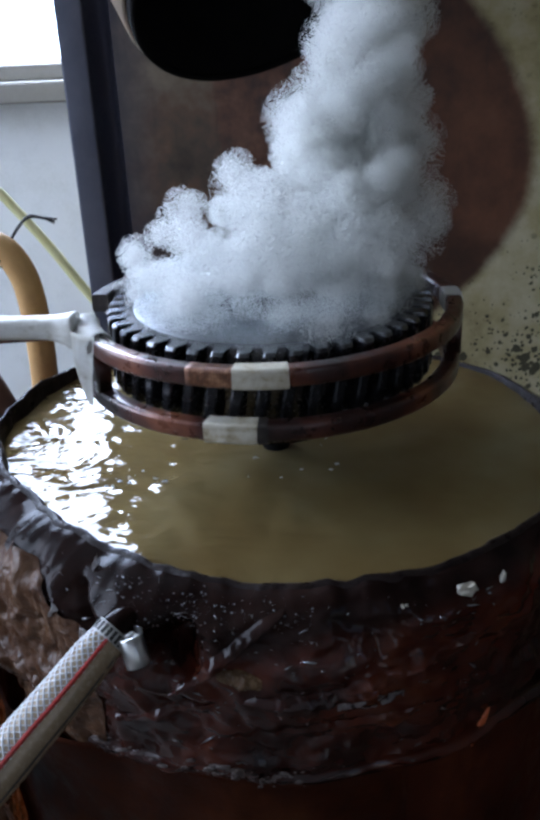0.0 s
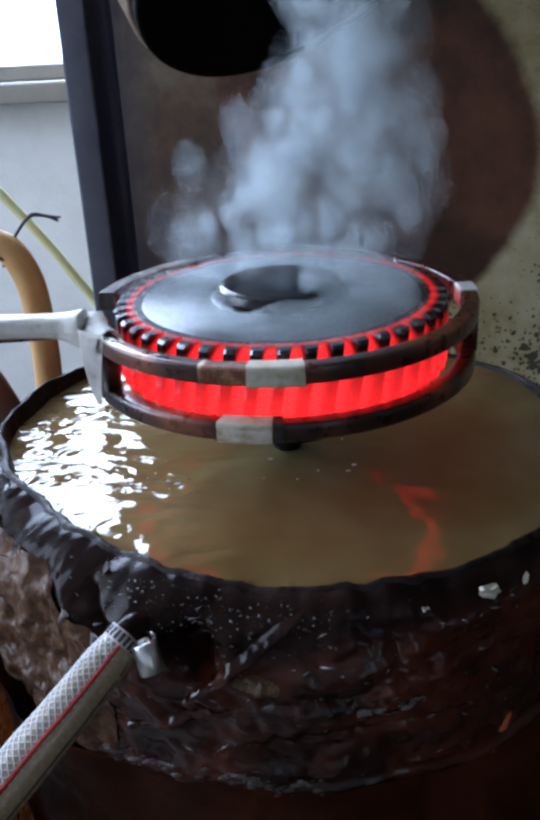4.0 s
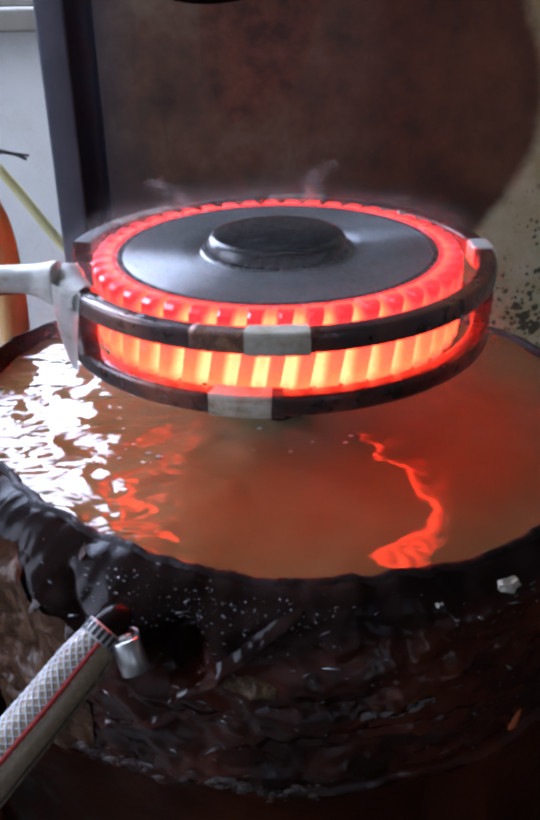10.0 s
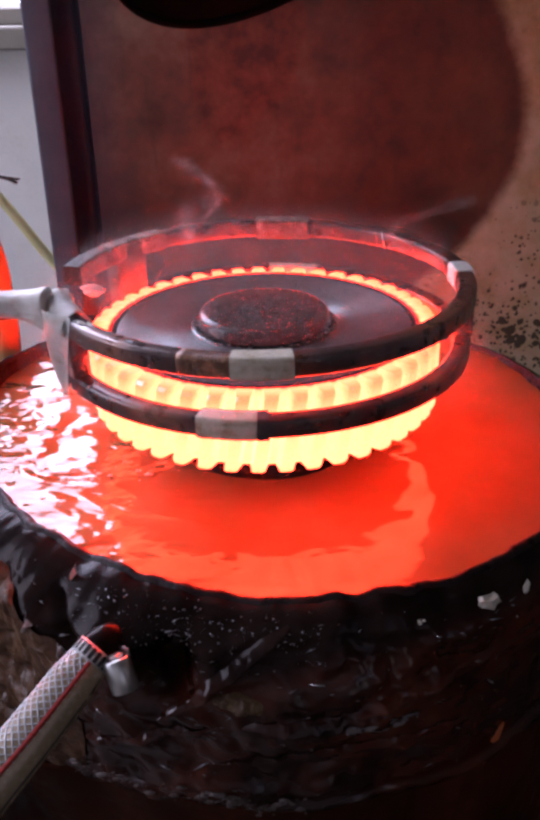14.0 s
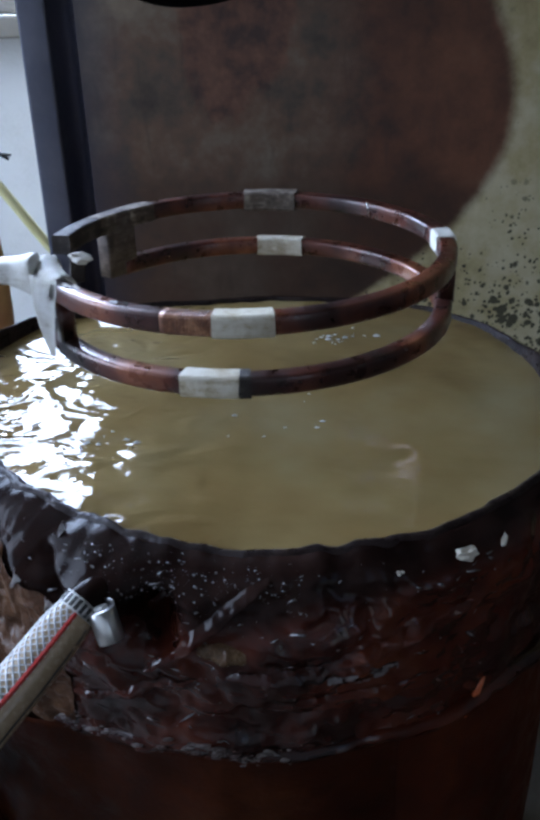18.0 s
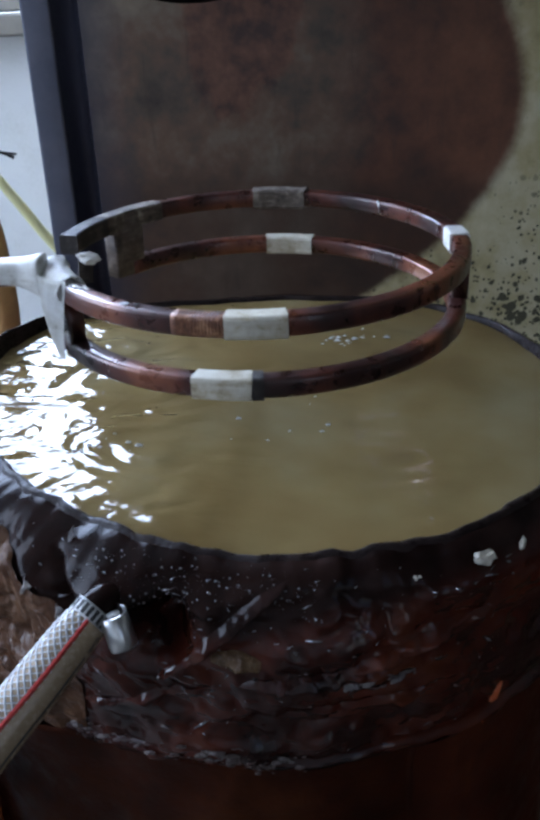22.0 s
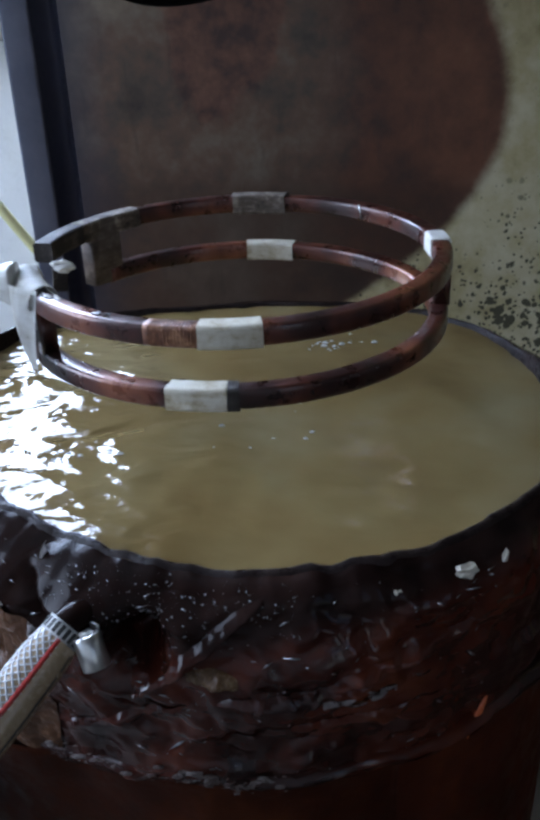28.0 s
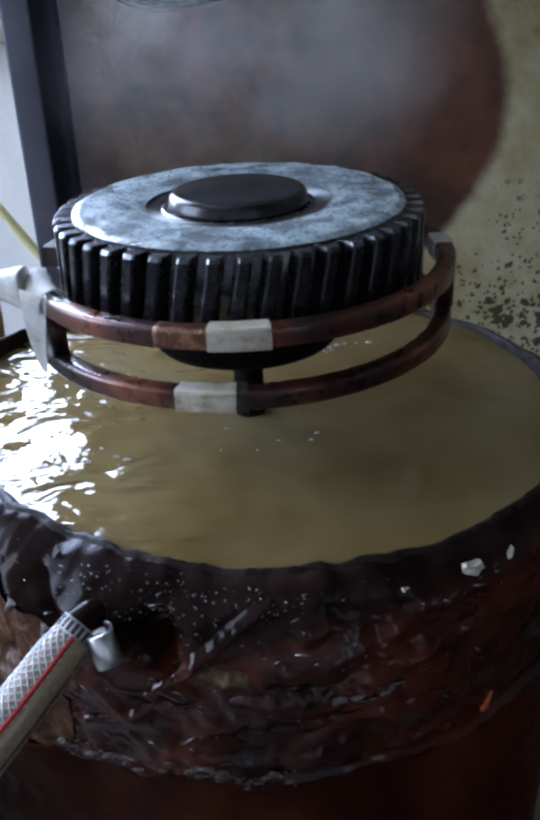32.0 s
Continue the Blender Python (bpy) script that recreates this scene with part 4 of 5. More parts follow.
        part("fold", grid(fold, 60, 14), M["barrel"], skin, "slanting fold of wet plastic")

    def pocket(u, v):
        """A swollen patch of thin yellowish plastic."""
        a, t = 261.4 + 6.4 * u, (v - 0.5) * 2
        z = -0.1385 - 0.003 * u + 0.0052 * t * math.sin(math.pi * (0.08 + 0.84 * u)) ** 0.7
        q = wall_point(a, ((rim_z(a) - z) / (rim_z(a) + 0.212)) ** (1 / 1.15))
        lift = 0.0003 + 0.0042 * (1 - t * t) * math.sin(math.pi * u) ** 0.8 + 0.0008 * noise.noise(Vector((u * 6, v * 4, 1)))
        return Vector((q.x + lift * math.cos(radians(a)), q.y + lift * math.sin(radians(a)), z))

    part("swollen_patch", grid(pocket, 24, 12), M["ochre_film"], skin, "swollen patch of yellowish plastic")
    # curled scraps of pale torn film by the slit
    for k, (a, z, wd, ht, tilt) in enumerate(((235.3, -0.118, 0.0045, 0.013, 15), (240.6, -0.127, 0.0045, 0.009, -20), (238.2, -0.100, 0.0018, 0.013, 8))):
        q = wall_point(a, min(1.0, max(0.03, ((rim_z(a) - z) / (rim_z(a) + 0.212)) ** (1 / 1.15))))
        ca, sa = math.cos(radians(a)), math.sin(radians(a))
        bm = grid(lambda u, v: Vector((wd * (u - 0.5) * (1 - 0.6 * v) + 0.001 * math.sin(5 * v + k), -0.0035 * math.sin(2.2 * u + 2 * v) - 0.0015, -ht * (v - 0.5))), 6, 10)
        bmesh.ops.solidify(bm, geom=bm.faces[:], thickness=0.0004)
        part("film_scrap", bm, M["pale_film"], skin, "curled scrap of pale torn film", m=Matrix.Translation((q.x, q.y, z)) @ pose(0, 0, 0, 0, tilt, a + 90))
    # tan plastic wrap, crumpled round the near side
    def wrap(u, v):
        a = 190 + 51 * u
        ca, sa = math.cos(radians(a)), math.sin(radians(a))
        v0 = 0.10 + 0.22 * max(0.0, (u - 0.72) / 0.28)
        q = wall_point(a, v0 + (0.98 - v0) * v)
        n = Vector((u * 5, v * 4, 9))
        crumple = abs(noise.noise(n * 0.8)) + 0.5 * abs(noise.noise(n * 1.7)) + 0.12 * abs(noise.noise(n * 4.1))
        lift = 0.001 + 0.011 * crumple * min(1, 6 * u, 6 * (1 - u))
        return Vector((q.x + lift * ca, q.y + lift * sa, q.z + 0.006 * noise.noise(n * 2 + Vector((4, 0, 0)))))

    part("wrap", grid(wrap, 90, 70), M["tan_sheet"], b, "crumpled wet tan plastic wrap", smooth=False)
    # a pale scuffed patch
    def scuff(u, v):
        a = 278.2 + 9.5 * u
        ca, sa = math.cos(radians(a)), math.sin(radians(a))
        z = -0.1575 + 0.004 * u + 0.0045 * (v - 0.5) * 2 * (math.sin(math.pi * (0.06 + 0.88 * u)) ** 0.5) * (1 + 0.5 * noise.noise(Vector((u * 6, v, 2))))
        vv = ((rim_z(a) - z) / (rim_z(a) + 0.212)) ** (1 / 1.15)
        q = wall_point(a, vv)
        return Vector((q.x + 0.0006 * ca, q.y + 0.0006 * sa, z))

    part("scuff", grid(scuff, 24, 6), M["scuff"], skin, "pale scuffed patch")
    # pale lime crust along the hoop
    rng = random.Random(12)
    bm = bmesh.new()
    for i in range(150):
        a = rng.uniform(234, 274) if i % 2 else rng.gauss((241, 262, 265)[i % 3], 2.2)
        q = wall_point(a, rng.uniform(0.945, 0.985))
        lump = bmesh.ops.create_icosphere(bm, subdivisions=1, radius=0.0003 + 0.0017 * rng.random() ** 3)["verts"]
        out = Vector((math.cos(radians(a)), math.sin(radians(a)), 0))
        mid = Vector((q.x, q.y, -0.2065 + 0.006 * noise.noise(Vector((out.x * 3, out.y * 3, 4))) + rng.gauss(0, 0.0030))) + out * 0.0026
        for v in lump:
            k = 1 + 0.5 * noise.noise(v.co * 900 + Vector((i, 0, 0)))
            v.co = mid + Vector((v.co.x * 2.0, v.co.y * 0.6, v.co.z * 0.8)) * k
    tagged(part("lime_crust", bm, M["crust"], hoop, "pale grey lime crust", smooth=False), "pale grey lime crust", kind="stuff")
    return b


barrel()

bm = bmesh.new()
N = 180
mid = bm.verts.new((0, 0, 0))
rings = []
for j in range(1, 61):
    ring = []
    for i in range(N):
        r = (rim_r(2.0 * i) + 0.0015) * j / 60
        ring.append(bm.verts.new((r * math.cos(radians(2 * i)), r * math.sin(radians(2 * i)), 0)))
    rings.append(ring)
for i in range(N):
    bm.faces.new((mid, rings[0][i], rings[0][(i + 1) % N]))
    for a, b in zip(rings, rings[1:]):
        bm.faces.new((a[i], b[i], b[(i + 1) % N], a[(i + 1) % N]))
for v in bm.verts:
    v.co.z = 0.0009 * noise.noise(Vector((v.co.x * 30, v.co.y * 30, 0))) + 0.0005 * noise.noise(Vector((v.co.x * 75, v.co.y * 75, 2)))
water = tagged(part("water", bm, M["water"]), "murky brown quench water brimming in the barrel", "water", kind="structure")
ripples.parent = water


def flake(name, label, x, y, z, sx, sy, sz, rot, seed):
    bm = bmesh.new()
    bmesh.ops.create_icosphere(bm, subdivisions=2, radius=1.0)
    for v in bm.verts:
        k = 1 + 0.75 * noise.noise(v.co * 1.6 + Vector((seed, 0, 0)))
        v.co = Vector((v.co.x * sx, v.co.y * sy, v.co.z * sz)) * k
    return tagged(part(name, bm, M["chip"], smooth=False, m=pose(x, y, z, *rot)), label, "debris")


flake("lime_flake", "pale lime flake stuck on the barrel rim", 0.111, -0.160, -0.1045, 0.0085, 0.003, 0.0042, (35, 20, 38), 1)
flake("lime_flake", "small pale lime flake on the barrel rim", 0.076, -0.172, -0.1065, 0.0026, 0.0014, 0.0026, (20, 0, 20), 5)
flake("lime_flake", "small pale lime flake on the barrel rim", 0.131, -0.150, -0.104, 0.0022, 0.0013, 0.004, (0, 20, 40), 9)


# an orange lump modelled where the barrel shows an orange highlight
def scrap():
    bm = bmesh.new()
    bmesh.ops.create_icosphere(bm, subdivisions=3, radius=1.0)
    for v in bm.verts:
        k = 1 + 0.3 * noise.noise(v.co * 1.4 + Vector((3, 1, 0)))
        v.co = Vector((v.co.x * 0.0034 + 0.0050 * v.co.z, v.co.y * 0.0014, v.co.z * 0.0110)) * k
    q = wall_point(302.6, 0.975)
    tagged(part("orange_glint", bm, M["orange"], m=pose(q.x + 0.001, q.y - 0.0015, q.z + 0.002, 0, 0, 33)), "small orange lump standing in for a highlight on the barrel", "debris")


scrap()

# ---- the hose with its clamp ----
def hose():
    h = thing("braided_hose", "clear braided water hose with a red stripe", "hose")
    line = bez([(-0.0752, -0.1742, -0.1163), (-0.0830, -0.1822, -0.1222), (-0.1045, -0.2040, -0.1400), (-0.1280, -0.2255, -0.1592), (-0.19, -0.285, -0.211), (-0.29, -0.37, -0.321)], 14)
    n = len(line)
    dist = [0.0]
    for a, b in zip(line, line[1:]):
        dist.append(dist[-1] + (b - a).length)
    full = dist[-1]

    def thick(s):
        """The clamp squeezes the end of the hose."""
        k = min(1.0, s / 0.020)
        return 0.0088 + 0.0019 * k * k * (3 - 2 * k) + 0.0016 * min(1.0, max(0.0, s - 0.02) / 0.06)

    def spot(s, ang, out=0.0):
        s = min(max(s, 0.0), full - 1e-5)
        i = max(k for k in range(n - 1) if dist[k] <= s)
        p = line[i].lerp(line[i + 1], (s - dist[i]) / (dist[i + 1] - dist[i]))
        d = (line[i + 1] - line[i]).normalized()
        side = d.cross(Vector((0, 0, 1))).normalized()
        up = side.cross(d)
        r = thick(s) + out
        return p + side * (r * math.cos(ang)) + up * (r * math.sin(ang))

    bm = grid(lambda u, v: spot(full * v, 2 * math.pi * u), 30, 70, True)
    bmesh.ops.holes_fill(bm, edges=bm.edges[:])
    part("tube", bm, M["hose"], h)
    steps = 130
    for sgn in (1, -1):
        for k in range(15):
            pts = [spot(0.006 + full * 0.93 * i / steps, 2 * math.pi * k / 15 + sgn * 105 * full * 0.93 * i / steps, 0.0001) for i in range(steps + 1)]
            bm = bmesh.new()
            prev = None
            for i, p in enumerate(pts):
                d = (pts[min(i + 1, steps)] - pts[max(i - 1, 0)]).normalized()
                s = d.cross(Vector((0.3, 0.2, 1))).normalized()
                u = s.cross(d)
                ring = [bm.verts.new(p + s * x + u * y) for x, y in ((0.00062, 0), (0, 0.00035), (-0.00062, 0), (0, -0.00035))]
                if prev:
                    for j in range(4):
                        bm.faces.new((prev[j], prev[(j + 1) % 4], ring[(j + 1) % 4], ring[j]))
                prev = ring
            part("braid_thread", bm, M["thread"], h)
    part("plain_side", grid(lambda u, v: spot(0.007 + full * 0.98 * u, radians(137 + 150 * v), 0.0013 * min(1, 9 * v, 9 * (1 - v))), 60, 16), M["hose"], h, "plain tan underside")
    part("stripe", grid(lambda u, v: spot(0.007 + full * 0.94 * u, radians(130 + 11 * v), 0.0007 + 0.0005 * math.sin(math.pi * v)), 60, 6), M["red"], h, "red stripe")
    # thin dark line along the plain side
    part("seam", grid(lambda u, v: spot(0.010 + full * 0.94 * u, radians(188 + 8 * v), 0.0013), 60, 3), M["black"], h, "dark line along the underside")


M["hose"] = worn("cloudy_hose_pvc", [(0.3, (0.24, 0.17, 0.10)), (0.7, (0.40, 0.30, 0.20))], 30, 400, (0.15, 0.3), spec=0.6)
M["thread"] = worn("white_thread", [(0.3, (0.40, 0.41, 0.42)), (0.7, (0.62, 0.63, 0.64))], 200, 900, (0.4, 0.6))
M["red"] = worn("red_stripe", [(0.3, (0.34, 0.022, 0.018)), (0.7, (0.50, 0.04, 0.032))], 60, 500, (0.25, 0.4))
hose()


def hose_clamp():
    d = (Vector((-0.1045, -0.2040, -0.1385)) - Vector((-0.0700, -0.1690, -0.1130))).normalized()
    turn = d.to_track_quat("Z", "Y").to_matrix().to_4x4()
    c = thing("hose_clamp", "bright steel worm-drive hose clamp", "hose clamp", m=Matrix.Translation((-0.0775, -0.1765, -0.1178)) @ turn)
    band = part("band", lathe([(0.0088, -0.0036), (0.0098, -0.0036), (0.0098, 0.0036), (0.0088, 0.0036)], 56), M["clamp_steel"], c, "slotted steel band")
    for i in range(20):
        part("slot", box(0.00975, 0.01000, -0.00095, 0.00095, -0.0027, 0.0027), M["black"], band, smooth=False, m=pose(0, 0, 0, 0, 0, 18 * i))
    return c


M["clamp_steel"] = worn("scratched_zinc", [(0.3, (0.42, 0.42, 0.41)), (0.7, (0.72, 0.72, 0.70))], 120, 900, (0.28, 0.5), 0.45, 0.2, 0.0002)
M["polish"], _pn, _pb = mat("polished_steel")
_pb.inputs["Metallic"].default_value, _pb.inputs["Roughness"].default_value = 0.9, 0.28
_pn.links.new(ramp(_pn, noise_tex(_pn, 70, 3, 0.5, coords(_pn)), [(0.3, (0.55, 0.55, 0.54)), (0.7, (0.78, 0.78, 0.77))]), _pb.inputs["Base Color"])
clamp = hose_clamp()


def clamp_screw():
    m = Matrix.Translation((-0.0640, -0.1835, -0.1225)) @ pose(0, 0, 0, -22, -18, 0)
    m = clamp.matrix_basis.inverted() @ m
    s = part("housing", disc_lathe([(0.0, -0.0086), (0.0060, -0.0086), (0.0066, -0.0080), (0.0067, 0.0070), (0.0060, 0.0076), (0.0046, 0.0076), (0.0046, 0.0040), (0.0, 0.0040)], 28), M["polish"], clamp, "bright steel screw housing", m=m)
    part("screw_head", disc_lathe([(0.0, 0.0040), (0.0036, 0.0040), (0.0036, 0.0088), (0.0030, 0.0094), (0.0, 0.0094)], 6), M["clamp_steel"], s, smooth=False)
    part("saddle", sweep(bez([(0.0052, 0.0035, 0.0060), (-0.0020, 0.0068, 0.0085), (-0.0085, 0.0078, 0.0100), (-0.0130, 0.0060, 0.0105)], 6), rounded(0.0085, 0.0010, 0.0004), Vector((0, 1, 0.2))), M["steel_bright"], s, "bent steel strap")


clamp_screw()

# ---- crumpled sheet and hoses beside the barrel ----
def crumpled(name, label, origin, size, seed, material, m):
    def f(u, v):
        p = Vector((u * 6 + seed, v * 6, seed))
        q = abs(noise.noise(p * 0.8)) + 0.5 * abs(noise.noise(p * 1.9)) + 0.22 * abs(noise.noise(p * 4.3))
        return Vector(((u - 0.5) * size[0], (v - 0.5) * size[1], 0.045 * q - 0.06 * (u - 0.5) ** 2))

    bm = grid(f, 70, 70)
    bmesh.ops.solidify(bm, geom=bm.faces[:], thickness=0.0015)
    return tagged(part(name, bm, material, m=m, smooth=False), label, "plastic sheet")


crumpled("crumpled_sheet", "crumpled wet tan plastic sheet beside the barrel", None, (0.20, 0.30), 2.0, M["tan_sheet"], pose(-0.285, -0.100, -0.245, 38, -52, 0))


crumpled("crumpled_sheet", "crumpled brown plastic sheet on the floor beside the barrel", None, (0.34, 0.40), 5.0, M["tan_sheet"], pose(-0.27, 0.03, -0.43, 58, 0, 10))


def hanging_sheet(material, label, a0, a1, out, top_z, slope, seed):
    """Film that hangs down the barrel's side from a torn edge."""
    def f(u, v):
        a = a0 + (a1 - a0) * u
        ca, sa = math.cos(radians(a)), math.sin(radians(a))
        top = top_z - slope * (a - a0) + 0.005 * noise.noise(Vector((u * 6, seed, 0)))
        z = top + (-0.575 - top) * v
        n = Vector((u * 4, v * 4, seed))
        r = out + 0.018 * math.sin(math.pi * min(1.0, max(0.0, (a - 190) / 52))) + 0.007 * abs(noise.noise(n)) + 0.003 * abs(noise.noise(n * 2.4)) + 0.002 * math.exp(-v * 30)
        return Vector((BX + r * ca, BY + r * sa, z))

    bm = grid(f, 60, 60)
    bmesh.ops.solidify(bm, geom=bm.faces[:], thickness=0.0012)
    tagged(part("hanging_sheet", bm, material), label, "plastic sheet")


hanging_sheet(M["red_sheet"], "red-brown plastic film hanging down the barrel side", 192, 290, 0.2050, -0.213, 0.0, 4)
hanging_sheet(M["orange_sheet"], "orange-brown plastic film hanging over the red-brown one", 188, 227, 0.2165, -0.205, 0.0038, 7)


def tan_hose():
    h = thing("tan_rubber_hose", "thick tan rubber hose bent over behind the barrel", "hose")
    part("tube", sweep(bez([(-0.36, 0.20, -0.05), (-0.285, 0.18, -0.004), (-0.232, 0.172, 0.008), (-0.208, 0.17, -0.018), (-0.203, 0.172, -0.075), (-0.209, 0.18, -0.16), (-0.23, 0.2, -0.40), (-0.23, 0.2, -0.61)], 12), circle(0.0118, 24)), M["orange_pipe"], h)
    part("tie", lathe([(0.0118, -0.001), (0.0128, -0.001), (0.0128, 0.001), (0.0118, 0.001)], 32), M["black"], h, "thin black wire tie", m=pose(-0.226, 0.171, 0.0, 0, 40, 0))


tan_hose()
w = thing("black_wire", "twisted black wire end sticking up from the hose", "wire")
part("strand", sweep(bez([(-0.226, 0.171, -0.012), (-0.218, 0.172, 0.004), (-0.209, 0.175, 0.018), (-0.199, 0.178, 0.027), (-0.187, 0.180, 0.026), (-0.178, 0.18, 0.022)], 8), circle(0.0013, 8)), M["black"], w)
part("strand", sweep(bez([(-0.226, 0.171, -0.010), (-0.217, 0.1725, 0.005), (-0.208, 0.1755, 0.0195), (-0.1985, 0.1785, 0.0285), (-0.187, 0.1805, 0.0262), (-0.176, 0.1805, 0.0245)], 8), circle(0.0009, 8)), M["black"], w)
w = thing("yellow_cable", "faded yellow cable slanting down behind the panel", "cable")
part("sleeve", sweep(bez([(-0.62, 0.60, 0.28), (-0.355, 0.60, -0.040), (-0.262, 0.60, -0.172), (-0.18, 0.61, -0.29), (-0.15, 0.63, -0.61)], 10), circle(0.0062, 14)), M["yellow"], w)
w = thing("brown_hose", "dark brown hose standing behind the barrel", "hose")
part("tube", sweep(bez([(-0.33, 0.10, 0.0), (-0.25, 0.10, -0.062), (-0.222, 0.10, -0.105), (-0.212, 0.10, -0.16), (-0.215, 0.12, -0.30), (-0.23, 0.12, -0.61)], 10), circle(0.014, 18)), M["old_hose"], w)


# ---- water drops on the wet liner, and streaks for its glints ----
def drops():
    rng = random.Random(5)
    vs, fs = [], []
    for i in range(620):
        long = 1.0
        if i % 3:
            a = rng.uniform(241, 276)
            q = wall_point(a, abs(rng.gauss(0.13, 0.07)) + 0.01)
            s = 0.00016 + 0.00075 * rng.random() ** 4
        else:
            # sparse pale streaks in place of glints on the wrinkled plastic
            a = rng.uniform(226, 302)
            q = wall_point(a, rng.uniform(0.05, 0.97))
            s = 0.0003 + 0.0006 * rng.random() ** 3
            long = rng.choice((1.0, 1.0, 3.0, 6.0, 9.0))
        ca, sa = math.cos(radians(a)), math.sin(radians(a))
        side, out, tilt = Vector((-sa, ca, 0)), Vector((ca, sa, 0)), rng.uniform(-0.9, 0.9)
        e1 = (side * math.cos(tilt) + Vector((0, 0, math.sin(tilt)))) * (s * long)
        e2 = (Vector((0, 0, math.cos(tilt))) - side * math.sin(tilt)) * s
        e3 = out * s * 0.9
        n = len(vs)
        for e in (e1, -e1, e2, -e2, e3, -e3):
            vs.append(q + e)
        fs += [(n + p, n + w, n + t) for p, w, t in ((0, 2, 4), (2, 1, 4), (1, 3, 4), (3, 0, 4), (2, 0, 5), (1, 2, 5), (3, 1, 5), (0, 3, 5))]
    me = bpy.data.meshes.new("drops_and_glints")
    me.from_pydata(vs, [], fs)
    me.materials.append(M["drop"])
    for p in me.polygons:
        p.use_smooth = True
    tagged(new("drops_and_glints", me), "fine water drops on the wet barrel liner, and streaks standing in for its glints", "water drops", kind="stuff")


M["drop"], nt_, b_ = mat("drop_and_glint")
b_.inputs["Base Color"].default_value = (0.14, 0.135, 0.14, 1)
b_.inputs["IOR"].default_value = 1.6
b_.inputs["Specular IOR Level"].default_value = 1.0
b_.inputs["Roughness"].default_value = 0.04
drops()

def flecks():
    """Small pale flecks on the water, modelled where its ripples glint."""
    rng = random.Random(9)
    vs, fs = [], []
    for cx, cy, n, sp in ((0.056, 0.077, 22, 0.012), (-0.10, -0.07, 12, 0.014), (0.02, -0.06, 5, 0.02), (0.0, -0.02, 4, 0.03)):
        for _ in range(n):
            x, y, s = rng.gauss(cx, sp), rng.gauss(cy, sp * 0.7), rng.uniform(0.0004, 0.0008) + 0.0014 * rng.random() ** 4
            k = len(vs)
            for j in range(6):
                vs.append((x + s * 1.5 * math.cos(j * 1.047 + x * 900), y + s * math.sin(j * 1.047 + x * 900) * rng.uniform(0.5, 1.1), 0.0008))
            vs.append((x, y, 0.0008 + s * 0.8))
            fs += [(k + j, k + (j + 1) % 6, k + 6) for j in range(6)]
    me = bpy.data.meshes.new("glint_flecks")
    me.from_pydata(vs, [], fs)
    me.materials.append(M["fleck"])
    o = new("glint_flecks", me)
    o.parent = water
    tagged(o, "small bright flecks standing in for glints on the water", kind="stuff")


# pale colour that stands in for the glint of ripples
M["fleck"] = worn("glint_white", [(0.3, (0.5, 0.52, 0.5)), (0.7, (0.8, 0.8, 0.78))], 300, 900, (0.1, 0.3))
flecks()

# ---- steam, froth and splash: rigid pieces that move ----
def droplets(name, n, lumps, spread, size, seed, flat=1.0, soft=0.42):
    """A cloud of fine droplets gathered in lumps; one small facet for each droplet."""
    rng = np.random.default_rng(seed)
    c = rng.normal(size=(lumps, 3))
    c *= (rng.random((lumps, 1)) ** 0.45) / np.linalg.norm(c, axis=1, keepdims=True)
    rad = rng.uniform(0.22, soft, lumps)
    pick = rng.integers(0, lumps, n)
    d = rng.normal(size=(n, 3))
    d *= (rng.random((n, 1)) ** 0.4) / np.linalg.norm(d, axis=1, keepdims=True)
    p = (c[pick] + d * rad[pick, None]) * np.array(spread) * np.array((1, 1, flat))
    return facets(name, p, rng, size)


def torus_droplets(name, n, major, minor, flat, size, seed):
    """A ring of fine droplets, thicker here and there."""
    rng = np.random.default_rng(seed)
    a = rng.uniform(0, 2 * np.pi, n)
    r = minor * np.sqrt(rng.random(n)) * (1 + 0.3 * np.sin(3 * a + 1) + 0.2 * np.sin(7 * a))
    b = rng.uniform(0, 2 * np.pi, n)
    p = np.stack([(major + r * np.cos(b)) * np.cos(a), (major + r * np.cos(b)) * np.sin(a), r * np.sin(b) * flat], 1)
    return facets(name, p, rng, size)


def facets(name, p, rng, size):
    """One small turned facet at each place."""
    n = len(p)
    e, g = rng.normal(size=(n, 3)), rng.normal(size=(n, 3))
    e /= np.linalg.norm(e, axis=1, keepdims=True)
    g -= e * (e * g).sum(1, keepdims=True)
    g /= np.linalg.norm(g, axis=1, keepdims=True)
    s = size * rng.uniform(0.6, 1.3, (n, 1))
    v = np.stack([p + e * s, p - e * s * 0.5 + g * s * 0.87, p - e * s * 0.5 - g * s * 0.87], 1).reshape(-1, 3)
    me = bpy.data.meshes.new(name)
    me.vertices.add(3 * n)
    me.vertices.foreach_set("co", v.ravel().astype(np.float32))
    me.loops.add(3 * n)
    me.loops.foreach_set("vertex_index", np.arange(3 * n, dtype=np.int32))
    me.polygons.add(n)
    me.polygons.foreach_set("loop_start", np.arange(0, 3 * n, 3, dtype=np.int32))
    me.update(calc_edges=True)
    return me


